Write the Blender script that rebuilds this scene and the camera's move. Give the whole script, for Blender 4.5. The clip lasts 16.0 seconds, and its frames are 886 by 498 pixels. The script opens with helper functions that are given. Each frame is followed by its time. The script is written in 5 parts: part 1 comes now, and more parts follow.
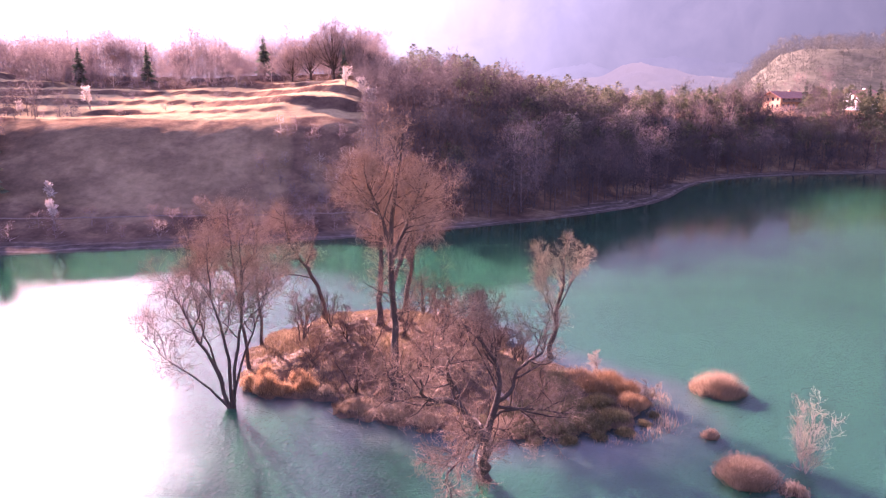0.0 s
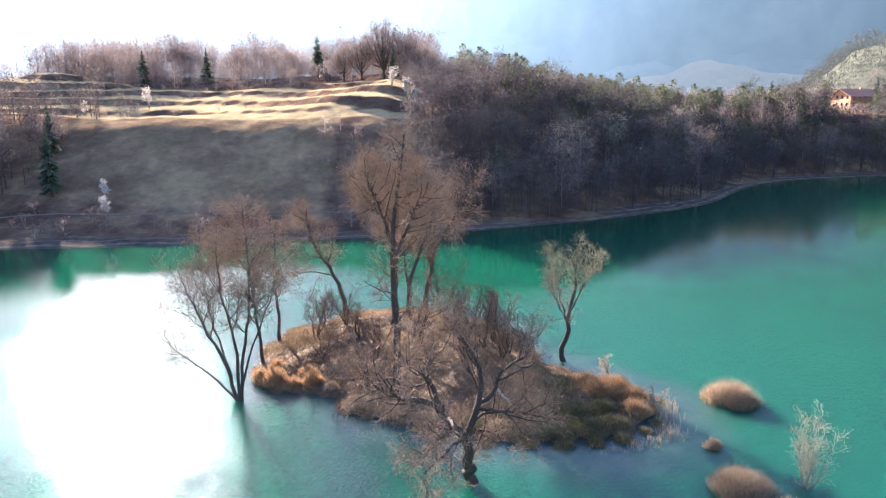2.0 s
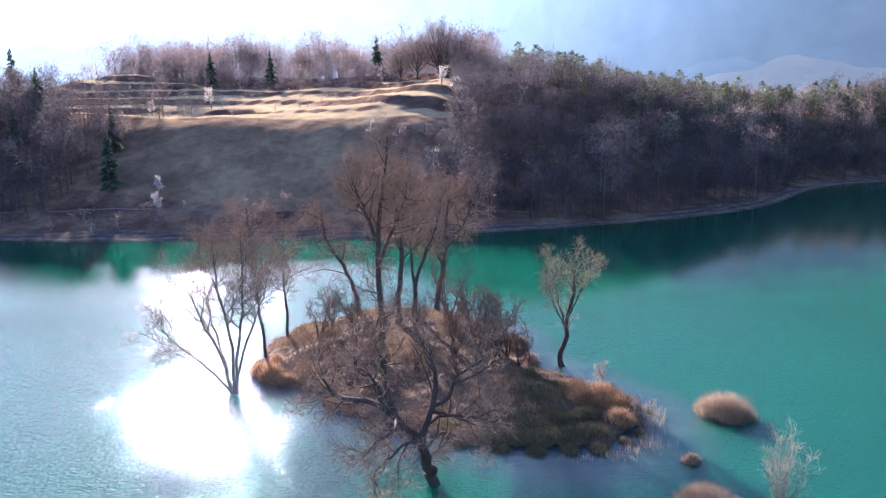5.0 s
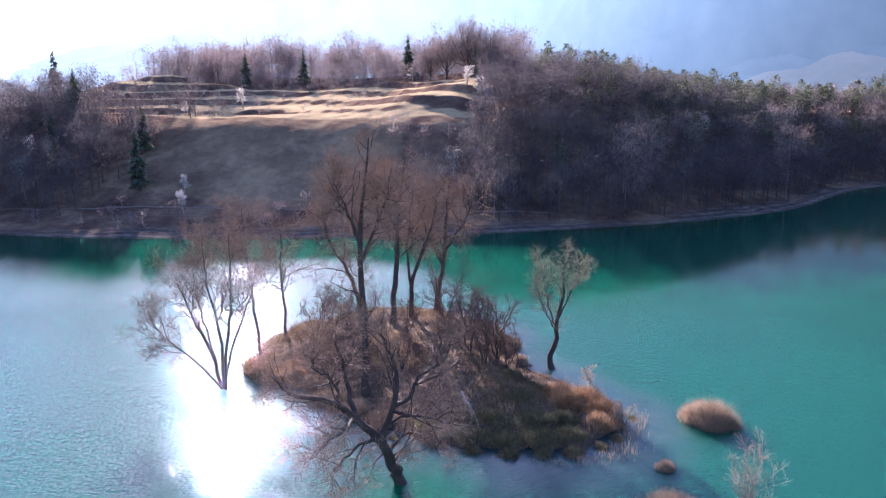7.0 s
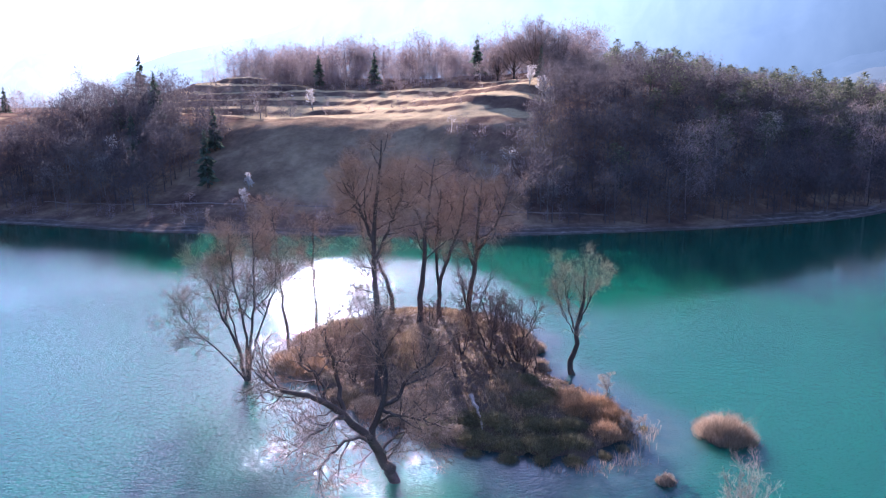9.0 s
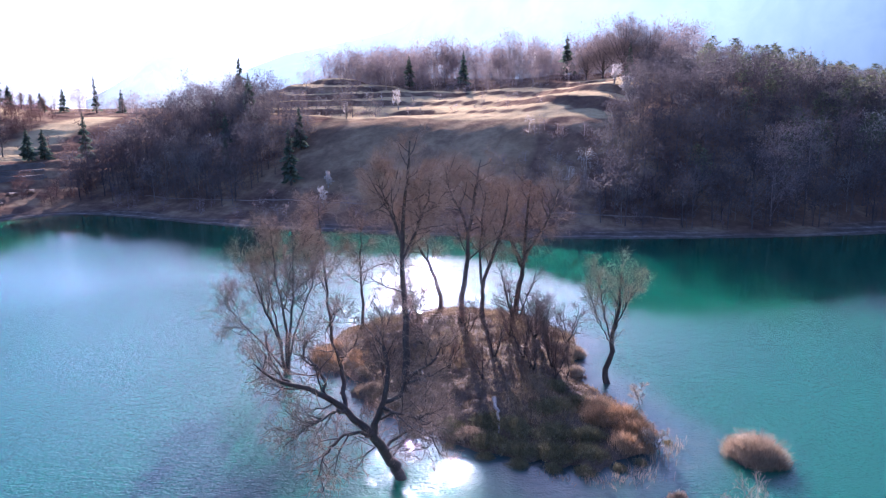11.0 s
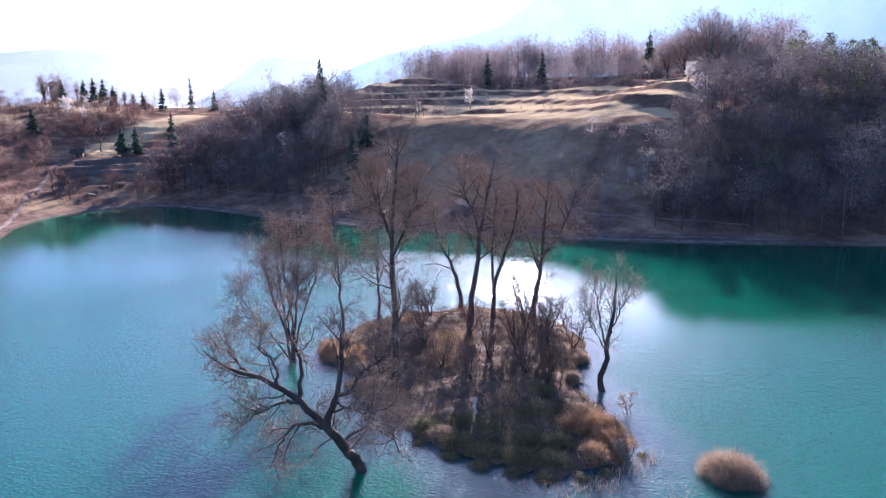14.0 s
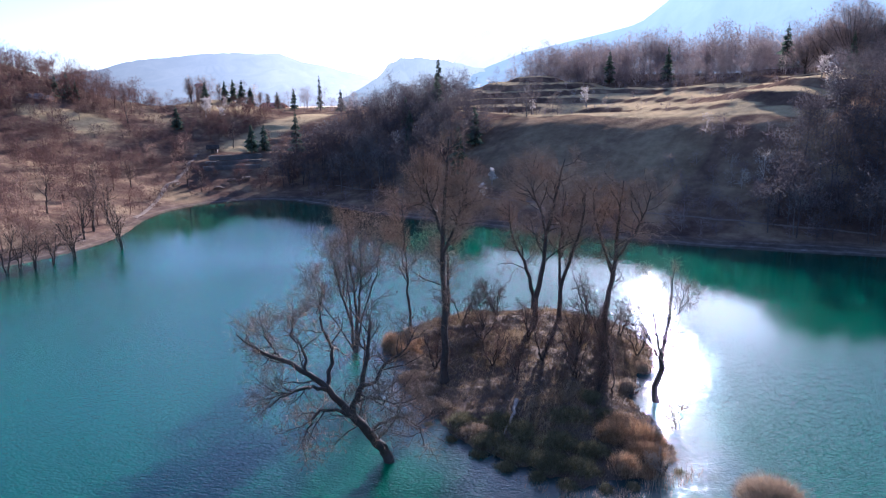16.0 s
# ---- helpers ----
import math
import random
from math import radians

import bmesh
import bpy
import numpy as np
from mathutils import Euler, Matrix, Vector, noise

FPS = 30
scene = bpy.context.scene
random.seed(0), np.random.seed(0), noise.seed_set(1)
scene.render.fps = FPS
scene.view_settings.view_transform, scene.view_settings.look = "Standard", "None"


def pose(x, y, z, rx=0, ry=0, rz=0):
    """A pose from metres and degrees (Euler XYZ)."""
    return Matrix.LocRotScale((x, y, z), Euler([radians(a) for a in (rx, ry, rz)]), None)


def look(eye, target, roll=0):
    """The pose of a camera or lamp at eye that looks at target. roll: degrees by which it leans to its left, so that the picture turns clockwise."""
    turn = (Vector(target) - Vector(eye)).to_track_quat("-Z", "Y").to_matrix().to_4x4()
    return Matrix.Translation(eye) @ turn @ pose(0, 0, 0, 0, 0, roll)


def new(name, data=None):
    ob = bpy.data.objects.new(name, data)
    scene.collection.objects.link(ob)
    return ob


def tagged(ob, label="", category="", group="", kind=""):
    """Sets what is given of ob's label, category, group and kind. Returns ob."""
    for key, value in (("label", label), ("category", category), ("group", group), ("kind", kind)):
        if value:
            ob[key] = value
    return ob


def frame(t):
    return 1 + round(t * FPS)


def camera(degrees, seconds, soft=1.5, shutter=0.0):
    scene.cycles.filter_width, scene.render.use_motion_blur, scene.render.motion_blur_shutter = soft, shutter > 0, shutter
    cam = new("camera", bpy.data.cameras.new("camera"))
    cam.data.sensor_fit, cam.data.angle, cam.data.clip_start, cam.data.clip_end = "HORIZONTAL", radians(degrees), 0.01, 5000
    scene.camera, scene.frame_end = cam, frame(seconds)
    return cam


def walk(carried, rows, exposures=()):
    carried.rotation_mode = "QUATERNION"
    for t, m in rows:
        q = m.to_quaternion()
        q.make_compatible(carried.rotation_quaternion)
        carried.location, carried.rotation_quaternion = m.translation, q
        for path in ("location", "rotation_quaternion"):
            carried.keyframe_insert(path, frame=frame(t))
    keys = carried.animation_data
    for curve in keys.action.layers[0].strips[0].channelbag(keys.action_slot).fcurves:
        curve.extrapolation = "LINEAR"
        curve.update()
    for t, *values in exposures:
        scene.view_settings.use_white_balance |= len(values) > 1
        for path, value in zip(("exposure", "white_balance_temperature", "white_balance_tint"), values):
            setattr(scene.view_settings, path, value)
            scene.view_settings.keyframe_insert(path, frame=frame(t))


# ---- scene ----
cam = camera(65.3, 16.0, 1.2)
METRES, EYE, TILT, LEAN, TURN = 36.0, 20.3, -12.0, 0.0, 0.0
ROWS = [
    (0.0, 0.0, 0.0, 0.0, -0.0, 0.0, 0.0),
    (0.5, 0.027, -0.0003, 0.0003, 1.54, -0.01, -0.26),
    (1.0, 0.0524, -0.0, 0.0006, 2.83, -0.02, -0.48),
    (1.5, 0.0797, 0.0004, 0.0013, 3.93, -0.04, -0.68),
    (2.0, 0.1069, 0.0012, 0.0029, 4.98, -0.1, -0.86),
    (2.5, 0.134, 0.0028, 0.0042, 6.03, -0.12, -1.07),
    (3.0, 0.1611, 0.0044, 0.0062, 7.07, -0.17, -1.25),
    (3.5, 0.1876, 0.0068, 0.0083, 8.11, -0.24, -1.44),
    (4.0, 0.2136, 0.0092, 0.0112, 9.11, -0.32, -1.62),
    (6.5, 0.348, 0.0336, 0.0192, 13.49, -0.55, -2.34),
    (7.0, 0.3755, 0.0393, 0.0214, 14.36, -0.61, -2.51),
    (7.5, 0.4041, 0.0459, 0.0237, 15.23, -0.66, -2.7),
    (8.0, 0.434, 0.0533, 0.0262, 16.5, -0.73, -2.89),
    (8.5, 0.4644, 0.0617, 0.03, 18.61, -0.88, -3.24),
    (9.0, 0.4956, 0.0713, 0.0328, 20.89, -1.02, -3.61),
    (9.5, 0.5266, 0.0827, 0.0358, 23.19, -1.19, -3.99),
    (10.0, 0.5574, 0.0966, 0.0384, 25.43, -1.35, -4.37),
    (12.5, 0.7077, 0.1732, 0.0557, 32.95, -2.06, -5.71),
    (13.0, 0.736, 0.191, 0.0596, 34.0, -2.19, -5.9),
    (13.5, 0.7642, 0.2101, 0.0634, 35.16, -2.33, -6.09),
    (14.0, 0.7934, 0.2311, 0.0665, 37.02, -2.55, -6.38),
    (14.5, 0.8226, 0.2527, 0.0701, 39.52, -2.86, -6.72),
    (15.0, 0.853, 0.2764, 0.0747, 43.11, -3.33, -7.2),
    (15.5, 0.8827, 0.3023, 0.0793, 46.07, -3.74, -7.6),
    (16.0, 0.9112, 0.3299, 0.0841, 47.88, -3.99, -7.82),
]
walk(cam, [(t, pose(0, 0, EYE, TILT, LEAN, TURN) @ pose(METRES * x, METRES * y, METRES * z, 90 + pitch, roll, yaw)) for t, x, y, z, yaw, pitch, roll in ROWS],
     [(0.0, 3.29, 6900, 96), (0.5, 3.19, 6450, 48), (1.0, 3.19, 6050, 28), (2.0, 3.15, 5750, 24), (4.0, 2.92, 5350, 30), (7.0, 2.69, 5200, 38), (10.0, 2.69, 5030, 40), (13.0, 2.62, 5030, 38), (14.0, 2.54, 5000, 35), (15.0, 2.27, 4930, 31), (16.0, 1.98, 4880, 29)])

# ---- sky, sun ----
SUN_AZ, SUN_EL = -31.0, 19.5          # degrees from +y towards +x; height over the horizon
world = bpy.data.worlds.new("sky")
scene.world = world
world.use_nodes = True
wn, wl = world.node_tree.nodes, world.node_tree.links
sky = wn.new("ShaderNodeTexSky")
sky.sky_type, sky.sun_disc = "NISHITA", False
sky.sun_elevation, sky.sun_rotation = radians(SUN_EL), radians(SUN_AZ)
sky.altitude, sky.air_density, sky.dust_density, sky.ozone_density = 500, 1.05, 1.2, 2.4
wl.new(sky.outputs[0], wn["Background"].inputs[0])
wn["Background"].inputs[1].default_value = 0.062
S_DIR = Vector((math.sin(radians(SUN_AZ)) * math.cos(radians(SUN_EL)), math.cos(radians(SUN_AZ)) * math.cos(radians(SUN_EL)), math.sin(radians(SUN_EL))))
sun = new("sun", bpy.data.lights.new("sun", "SUN"))
sun.data.energy, sun.data.angle, sun.data.color = 5.3, radians(0.55), (1.0, 0.88, 0.69)
sun.matrix_world = look(S_DIR * 300, (0, 0, 0))


# ---- materials ----
def nodes(name, rough=0.8, spec=0.3):
    m = bpy.data.materials.new(name)
    m.use_nodes = True
    n, l = m.node_tree.nodes, m.node_tree.links
    b = n["Principled BSDF"]
    b.inputs["Roughness"].default_value = rough
    b.inputs["Specular IOR Level"].default_value = spec
    return m, n, l, b


def noise_node(n, l, scale, detail=4.0, rough=0.6, vec=None):
    t = n.new("ShaderNodeTexNoise")
    t.inputs["Scale"].default_value, t.inputs["Detail"].default_value, t.inputs["Roughness"].default_value = scale, detail, rough
    l.new(vec if vec else n.new("ShaderNodeNewGeometry").outputs["Position"], t.inputs["Vector"])
    return t


def ramp(n, l, source, stops):
    r = n.new("ShaderNodeValToRGB")
    e = r.color_ramp.elements
    while len(e) < len(stops):
        e.new(0.5)
    for k, (p, c) in zip(e, stops):
        k.position, k.color = p, (*c, 1)
    l.new(source, r.inputs[0])
    return r


def mix(n, l, fac, a, b, kind="MIX"):
    m = n.new("ShaderNodeMix")
    m.data_type, m.blend_type = "RGBA", kind
    for k, v in ((0, fac), (6, a), (7, b)):
        if isinstance(v, (int, float)):
            m.inputs[k].default_value = v
        elif isinstance(v, tuple):
            m.inputs[k].default_value = (*v, 1)
        else:
            l.new(v, m.inputs[k])
    return m.outputs[2]


def bump(n, l, b, height, strength, dist):
    k = n.new("ShaderNodeBump")
    k.inputs["Strength"].default_value, k.inputs["Distance"].default_value = strength, dist
    l.new(height, k.inputs["Height"])
    l.new(k.outputs[0], b.inputs["Normal"])
    return k


def two_scale(name, c1, c2, c3, big, small, rough=0.85, spec=0.2, relief=0.4, dist=0.05, island=0.0, through_light=0.0):
    """Three tones mixed by a large and a fine noise, with fine relief; island: tone shift from piece to piece."""
    m, n, l, b = nodes(name, rough, spec)
    a, f = noise_node(n, l, big, 3), noise_node(n, l, small, 5, 0.7)
    col = mix(n, l, ramp(n, l, a.outputs[0], [(0.38, (0, 0, 0)), (0.62, (1, 1, 1))]).outputs[0], c1, c2)
    col = mix(n, l, ramp(n, l, f.outputs[0], [(0.45, (0, 0, 0)), (0.7, (1, 1, 1))]).outputs[0], col, c3)
    if island:
        g = n.new("ShaderNodeNewGeometry")
        r = ramp(n, l, g.outputs["Random Per Island"], [(0, (1 - island,) * 3), (1, (1 + island,) * 3)])
        col = mix(n, l, 1.0, col, r.outputs[0], "MULTIPLY")
    l.new(col, b.inputs["Base Color"])
    if relief:
        bump(n, l, b, f.outputs[0], relief, dist)
    if through_light:
        t = n.new("ShaderNodeBsdfTranslucent")
        l.new(col, t.inputs[0])
        s = n.new("ShaderNodeMixShader")
        s.inputs[0].default_value = through_light
        l.new(b.outputs[0], s.inputs[1]), l.new(t.outputs[0], s.inputs[2])
        l.new(s.outputs[0], n["Material Output"].inputs[0])
    return m


BARK = two_scale("bark", (0.05, 0.039, 0.03), (0.082, 0.064, 0.05), (0.028, 0.022, 0.018), 1.2, 14, 0.9, 0.15, 0.8, 0.03)
BARK_PALE = two_scale("pale_bark", (0.23, 0.195, 0.155), (0.32, 0.28, 0.235), (0.13, 0.105, 0.08), 2, 16, 0.8, 0.2, 0.5, 0.02)
TWIG = two_scale("twigs", (0.25, 0.168, 0.108), (0.3, 0.21, 0.14), (0.165, 0.105, 0.068), 0.5, 6, 0.95, 0.03, 0, 0, 0.3)
WOOD_GREY = two_scale("grey_wood", (0.095, 0.1, 0.08), (0.125, 0.128, 0.105), (0.07, 0.075, 0.06), 0.02, 0.3, 0.9, 0.1, 0, 0, 0.3, 0.15)
TWIG_CREST = two_scale("crest_twigs", (0.2, 0.152, 0.13), (0.25, 0.195, 0.165), (0.14, 0.105, 0.09), 0.2, 5, 0.95, 0.03, 0, 0, 0.3, 0.2)
TWIG_DARK = two_scale("dark_twigs", (0.14, 0.088, 0.06), (0.18, 0.115, 0.08), (0.095, 0.058, 0.04), 0.5, 6, 0.95, 0.03, 0, 0, 0.3)
TWIG_PALE = two_scale("pale_twigs", (0.34, 0.27, 0.19), (0.42, 0.345, 0.25), (0.24, 0.185, 0.13), 0.5, 6, 0.95, 0.03, 0, 0, 0.25, 0.25)
TWIG_YELLOW = two_scale("willow_twigs", (0.33, 0.25, 0.15), (0.39, 0.31, 0.20), (0.24, 0.175, 0.11), 0.5, 6, 0.95, 0.03, 0, 0, 0.25)
NEEDLES = two_scale("needles", (0.075, 0.098, 0.066), (0.10, 0.12, 0.08), (0.052, 0.068, 0.048), 0.4, 4, 0.9, 0.05, 0, 0, 0.4, 0.25)
PINE = two_scale("pine_needles", (0.1, 0.108, 0.06), (0.14, 0.14, 0.08), (0.06, 0.068, 0.042), 0.1, 2, 0.95, 0.03, 0, 0, 0.4, 0.3)
STRAW = two_scale("dry_reed", (0.31, 0.222, 0.138), (0.39, 0.30, 0.20), (0.21, 0.14, 0.087), 0.5, 5, 0.9, 0.08, 0, 0, 0.35, 0.25)
REED_RED = two_scale("rusty_reed", (0.34, 0.2, 0.1), (0.41, 0.27, 0.15), (0.23, 0.125, 0.062), 0.5, 5, 0.9, 0.08, 0, 0, 0.35, 0.25)
SEDGE = two_scale("sedge", (0.135, 0.118, 0.056), (0.185, 0.160, 0.08), (0.085, 0.07, 0.036), 0.35, 4, 0.8, 0.2, 0, 0, 0.4, 0.2)
GRASS = two_scale("dry_grass", (0.29, 0.205, 0.118), (0.135, 0.088, 0.054), (0.165, 0.125, 0.064), 0.38, 2.2, 0.8, 0.2, 0, 0, 0.4, 0.22)
EARTH = two_scale("island_earth", (0.095, 0.064, 0.045), (0.13, 0.088, 0.058), (0.06, 0.042, 0.03), 0.25, 3, 0.95, 0.1, 0.8, 0.1)
ROCK = two_scale("pale_rock", (0.18, 0.165, 0.145), (0.23, 0.215, 0.19), (0.12, 0.11, 0.1), 0.6, 5, 0.9, 0.2, 0.7, 0.1)
GRAVEL = two_scale("gravel_path", (0.16, 0.122, 0.092), (0.2, 0.155, 0.118), (0.11, 0.082, 0.062), 0.4, 9, 1.0, 0.02, 0.5, 0.03)
STONE_DARK = two_scale("terrace_stone", (0.1, 0.09, 0.08), (0.14, 0.125, 0.11), (0.065, 0.058, 0.05), 0.6, 5, 0.9, 0.2, 0.7, 0.1)
PLASTER = two_scale("ochre_plaster", (0.48, 0.27, 0.14), (0.52, 0.31, 0.17), (0.4, 0.22, 0.12), 0.4, 5, 0.9, 0.2, 0.2, 0.01)
ROOF = two_scale("red_roof", (0.36, 0.17, 0.12), (0.42, 0.21, 0.15), (0.27, 0.12, 0.085), 0.6, 5, 1.0, 0.03, 0.5, 0.05)
WOOD = two_scale("weathered_wood", (0.16, 0.105, 0.07), (0.21, 0.15, 0.10), (0.10, 0.065, 0.045), 1.0, 8, 0.8, 0.2, 0.4, 0.02)
WHITE = two_scale("white_wall", (0.72, 0.70, 0.66), (0.78, 0.77, 0.74), (0.62, 0.6, 0.56), 0.3, 4, 0.9, 0.2, 0.1, 0.01)
GLASS, _n, _l, _b = nodes("window_glass", 0.08, 0.6)
_b.inputs["Base Color"].default_value = (0.03, 0.035, 0.04, 1)


def wood_material(name="bare_wood", tint=(1.0, 1.0, 1.0)):
    """Bare woods: the tone changes from tree to tree."""
    m, n, l, b = nodes(name, 0.9, 0.1)
    at = n.new("ShaderNodeAttribute")
    at.attribute_name = "tone"
    f = noise_node(n, l, 0.6, 4)
    col = ramp(n, l, at.outputs["Fac"], [(0.0, (0.11, 0.083, 0.08)), (0.45, (0.205, 0.155, 0.138)), (0.8, (0.31, 0.25, 0.20)), (1.0, (0.46, 0.39, 0.31))]).outputs[0]
    col = mix(n, l, 1.0, col, ramp(n, l, f.outputs[0], [(0.3, (0.75, 0.75, 0.78)), (0.7, (1.25, 1.22, 1.18))]).outputs[0], "MULTIPLY")
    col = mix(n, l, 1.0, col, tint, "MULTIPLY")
    l.new(col, b.inputs["Base Color"])
    t = n.new("ShaderNodeBsdfTranslucent")
    l.new(col, t.inputs[0])
    s = n.new("ShaderNodeMixShader")
    s.inputs[0].default_value = 0.25
    l.new(b.outputs[0], s.inputs[1]), l.new(t.outputs[0], s.inputs[2])
    l.new(s.outputs[0], n["Material Output"].inputs[0])
    return m


WOOD_FAR = wood_material()
# dark bluish copy of the bare wood: the hillside's shade is in its colour
WOOD_SHADED = wood_material("shaded_wood", (0.44, 0.48, 0.51))
WOOD_MAUVE = wood_material("reddish_wood", (0.52, 0.385, 0.335))


def ground_material():
    """Dry meadow grass, leaf litter under the woods, olive heath on the far hill, stony beach near the water."""
    m, n, l, b = nodes("hill_ground", 1.0, 0.0)
    g = n.new("ShaderNodeNewGeometry")
    a, f, p = noise_node(n, l, 0.025, 4), noise_node(n, l, 0.6, 6, 0.7), noise_node(n, l, 0.12, 5, 0.65)
    wood = ramp(n, l, p.outputs[0], [(0.32, (0.07, 0.043, 0.033)), (0.5, (0.135, 0.085, 0.056)), (0.66, (0.25, 0.172, 0.10))]).outputs[0]
    lawn = ramp(n, l, p.outputs[0], [(0.3, (0.34, 0.245, 0.125)), (0.55, (0.43, 0.312, 0.16)), (0.75, (0.29, 0.22, 0.107))]).outputs[0]
    at = n.new("ShaderNodeAttribute")
    at.attribute_name = "lawn"
    soft = n.new("ShaderNodeMath")
    soft.operation = "MULTIPLY_ADD"
    l.new(a.outputs[0], soft.inputs[0])
    soft.inputs[1].default_value = 0.5
    l.new(at.outputs["Fac"], soft.inputs[2])
    k = ramp(n, l, soft.outputs[0], [(0.55, (0, 0, 0)), (0.85, (1, 1, 1))]).outputs[0]
    col = mix(n, l, k, wood, lawn)
    at3 = n.new("ShaderNodeAttribute")
    at3.attribute_name = "heath"
    heath = ramp(n, l, p.outputs[0], [(0.35, (0.07, 0.075, 0.055)), (0.65, (0.13, 0.13, 0.095))]).outputs[0]
    col = mix(n, l, at3.outputs["Fac"], col, heath)
    at2 = n.new("ShaderNodeAttribute")
    at2.attribute_name = "beach"
    stone = ramp(n, l, f.outputs[0], [(0.3, (0.10, 0.088, 0.076)), (0.6, (0.16, 0.142, 0.122)), (0.8, (0.27, 0.25, 0.22))]).outputs[0]
    # old waterlines: level pale and dark bands on the beach
    sp = n.new("ShaderNodeSeparateXYZ")
    l.new(g.outputs["Position"], sp.inputs[0])
    jit = n.new("ShaderNodeMath")
    jit.operation = "MULTIPLY_ADD"
    l.new(p.outputs[0], jit.inputs[0])
    jit.inputs[1].default_value = 0.35
    l.new(sp.outputs[2], jit.inputs[2])
    band = n.new("ShaderNodeMath")
    band.operation = "MULTIPLY"
    l.new(jit.outputs[0], band.inputs[0])
    band.inputs[1].default_value = 22.0
    sn = n.new("ShaderNodeMath")
    sn.operation = "SINE"
    l.new(band.outputs[0], sn.inputs[0])
    stone = mix(n, l, 1.0, stone, ramp(n, l, sn.outputs[0], [(0.0, (0.6, 0.58, 0.56)), (0.6, (0.8, 0.78, 0.75)), (0.95, (1.15, 1.12, 1.08))]).outputs[0], "MULTIPLY")
    col = mix(n, l, at2.outputs["Fac"], col, stone)
    fine = ramp(n, l, f.outputs[0], [(0.3, (0.72, 0.72, 0.72)), (0.75, (1.2, 1.2, 1.2))]).outputs[0]
    l.new(mix(n, l, 1.0, col, fine, "MULTIPLY"), b.inputs["Base Color"])
    bump(n, l, b, f.outputs[0], 0.7, 0.5)
    return m


def water_material():
    """Turquoise lake with suspended rock flour: a lit body under a rippled gloss; calmer and greyer over the shallows,
    whose blue-dark colour also paints in tree shade.
    """
    m, n, l, b = nodes("lake_water", 0.02, 0.5)
    b.inputs["IOR"].default_value = 1.333
    b.subsurface_method = "BURLEY"
    b.inputs["Subsurface Weight"].default_value = 1.0
    b.inputs["Subsurface Radius"].default_value = (0.4, 1.0, 1.0)
    b.inputs["Subsurface Scale"].default_value = 1.2
    g = n.new("ShaderNodeNewGeometry")
    a = noise_node(n, l, 0.02, 3)
    at = n.new("ShaderNodeAttribute")
    at.attribute_name = "shallow"
    rp = n.new("ShaderNodeAttribute")
    rp.attribute_name = "ripple"
    deep = ramp(n, l, a.outputs[0], [(0.3, (0.003, 0.045, 0.0255)), (0.7, (0.004, 0.059, 0.0335))]).outputs[0]
    # lake bed tones, with blue tree shade and sky reflection painted in
    bed_and_shade = ramp(n, l, noise_node(n, l, 0.5, 4).outputs[0], [(0.3, (0.018, 0.040, 0.042)), (0.7, (0.042, 0.058, 0.052))]).outputs[0]
    l.new(mix(n, l, at.outputs["Fac"], deep, bed_and_shade), b.inputs["Base Color"])
    mp = n.new("ShaderNodeMapping")
    mp.vector_type = "TEXTURE"
    mp.inputs["Rotation"].default_value = (0, 0, radians(31))
    mp.inputs["Scale"].default_value = (1.18, 0.76, 1)
    l.new(g.outputs["Position"], mp.inputs[0])
    w0, w1, w2 = noise_node(n, l, 1.7, 2, 0.5, mp.outputs[0]), noise_node(n, l, 4.4, 1, 0.5, mp.outputs[0]), noise_node(n, l, 9.5, 1, 0.5, mp.outputs[0])
    gust = ramp(n, l, noise_node(n, l, 0.06, 3).outputs[0], [(0.35, (0.85, 0.85, 0.85)), (0.65, (1, 1, 1))]).outputs[0]
    k = None
    for w, f in ((w0, 0.65), (w1, 0.85), (w2, 0.38)):
        s = n.new("ShaderNodeMath")
        s.operation = "MULTIPLY_ADD"
        l.new(w.outputs[0], s.inputs[0])
        s.inputs[1].default_value = f
        if k:
            l.new(k.outputs[0], s.inputs[2])
        else:
            s.inputs[2].default_value = 0
        k = s
    bm = bump(n, l, b, k.outputs[0], 1.0, 0.052)
    st = n.new("ShaderNodeMath")
    st.operation = "MULTIPLY"
    l.new(gust, st.inputs[0])
    l.new(rp.outputs["Fac"], st.inputs[1])
    l.new(st.outputs[0], bm.inputs["Strength"])
    return m


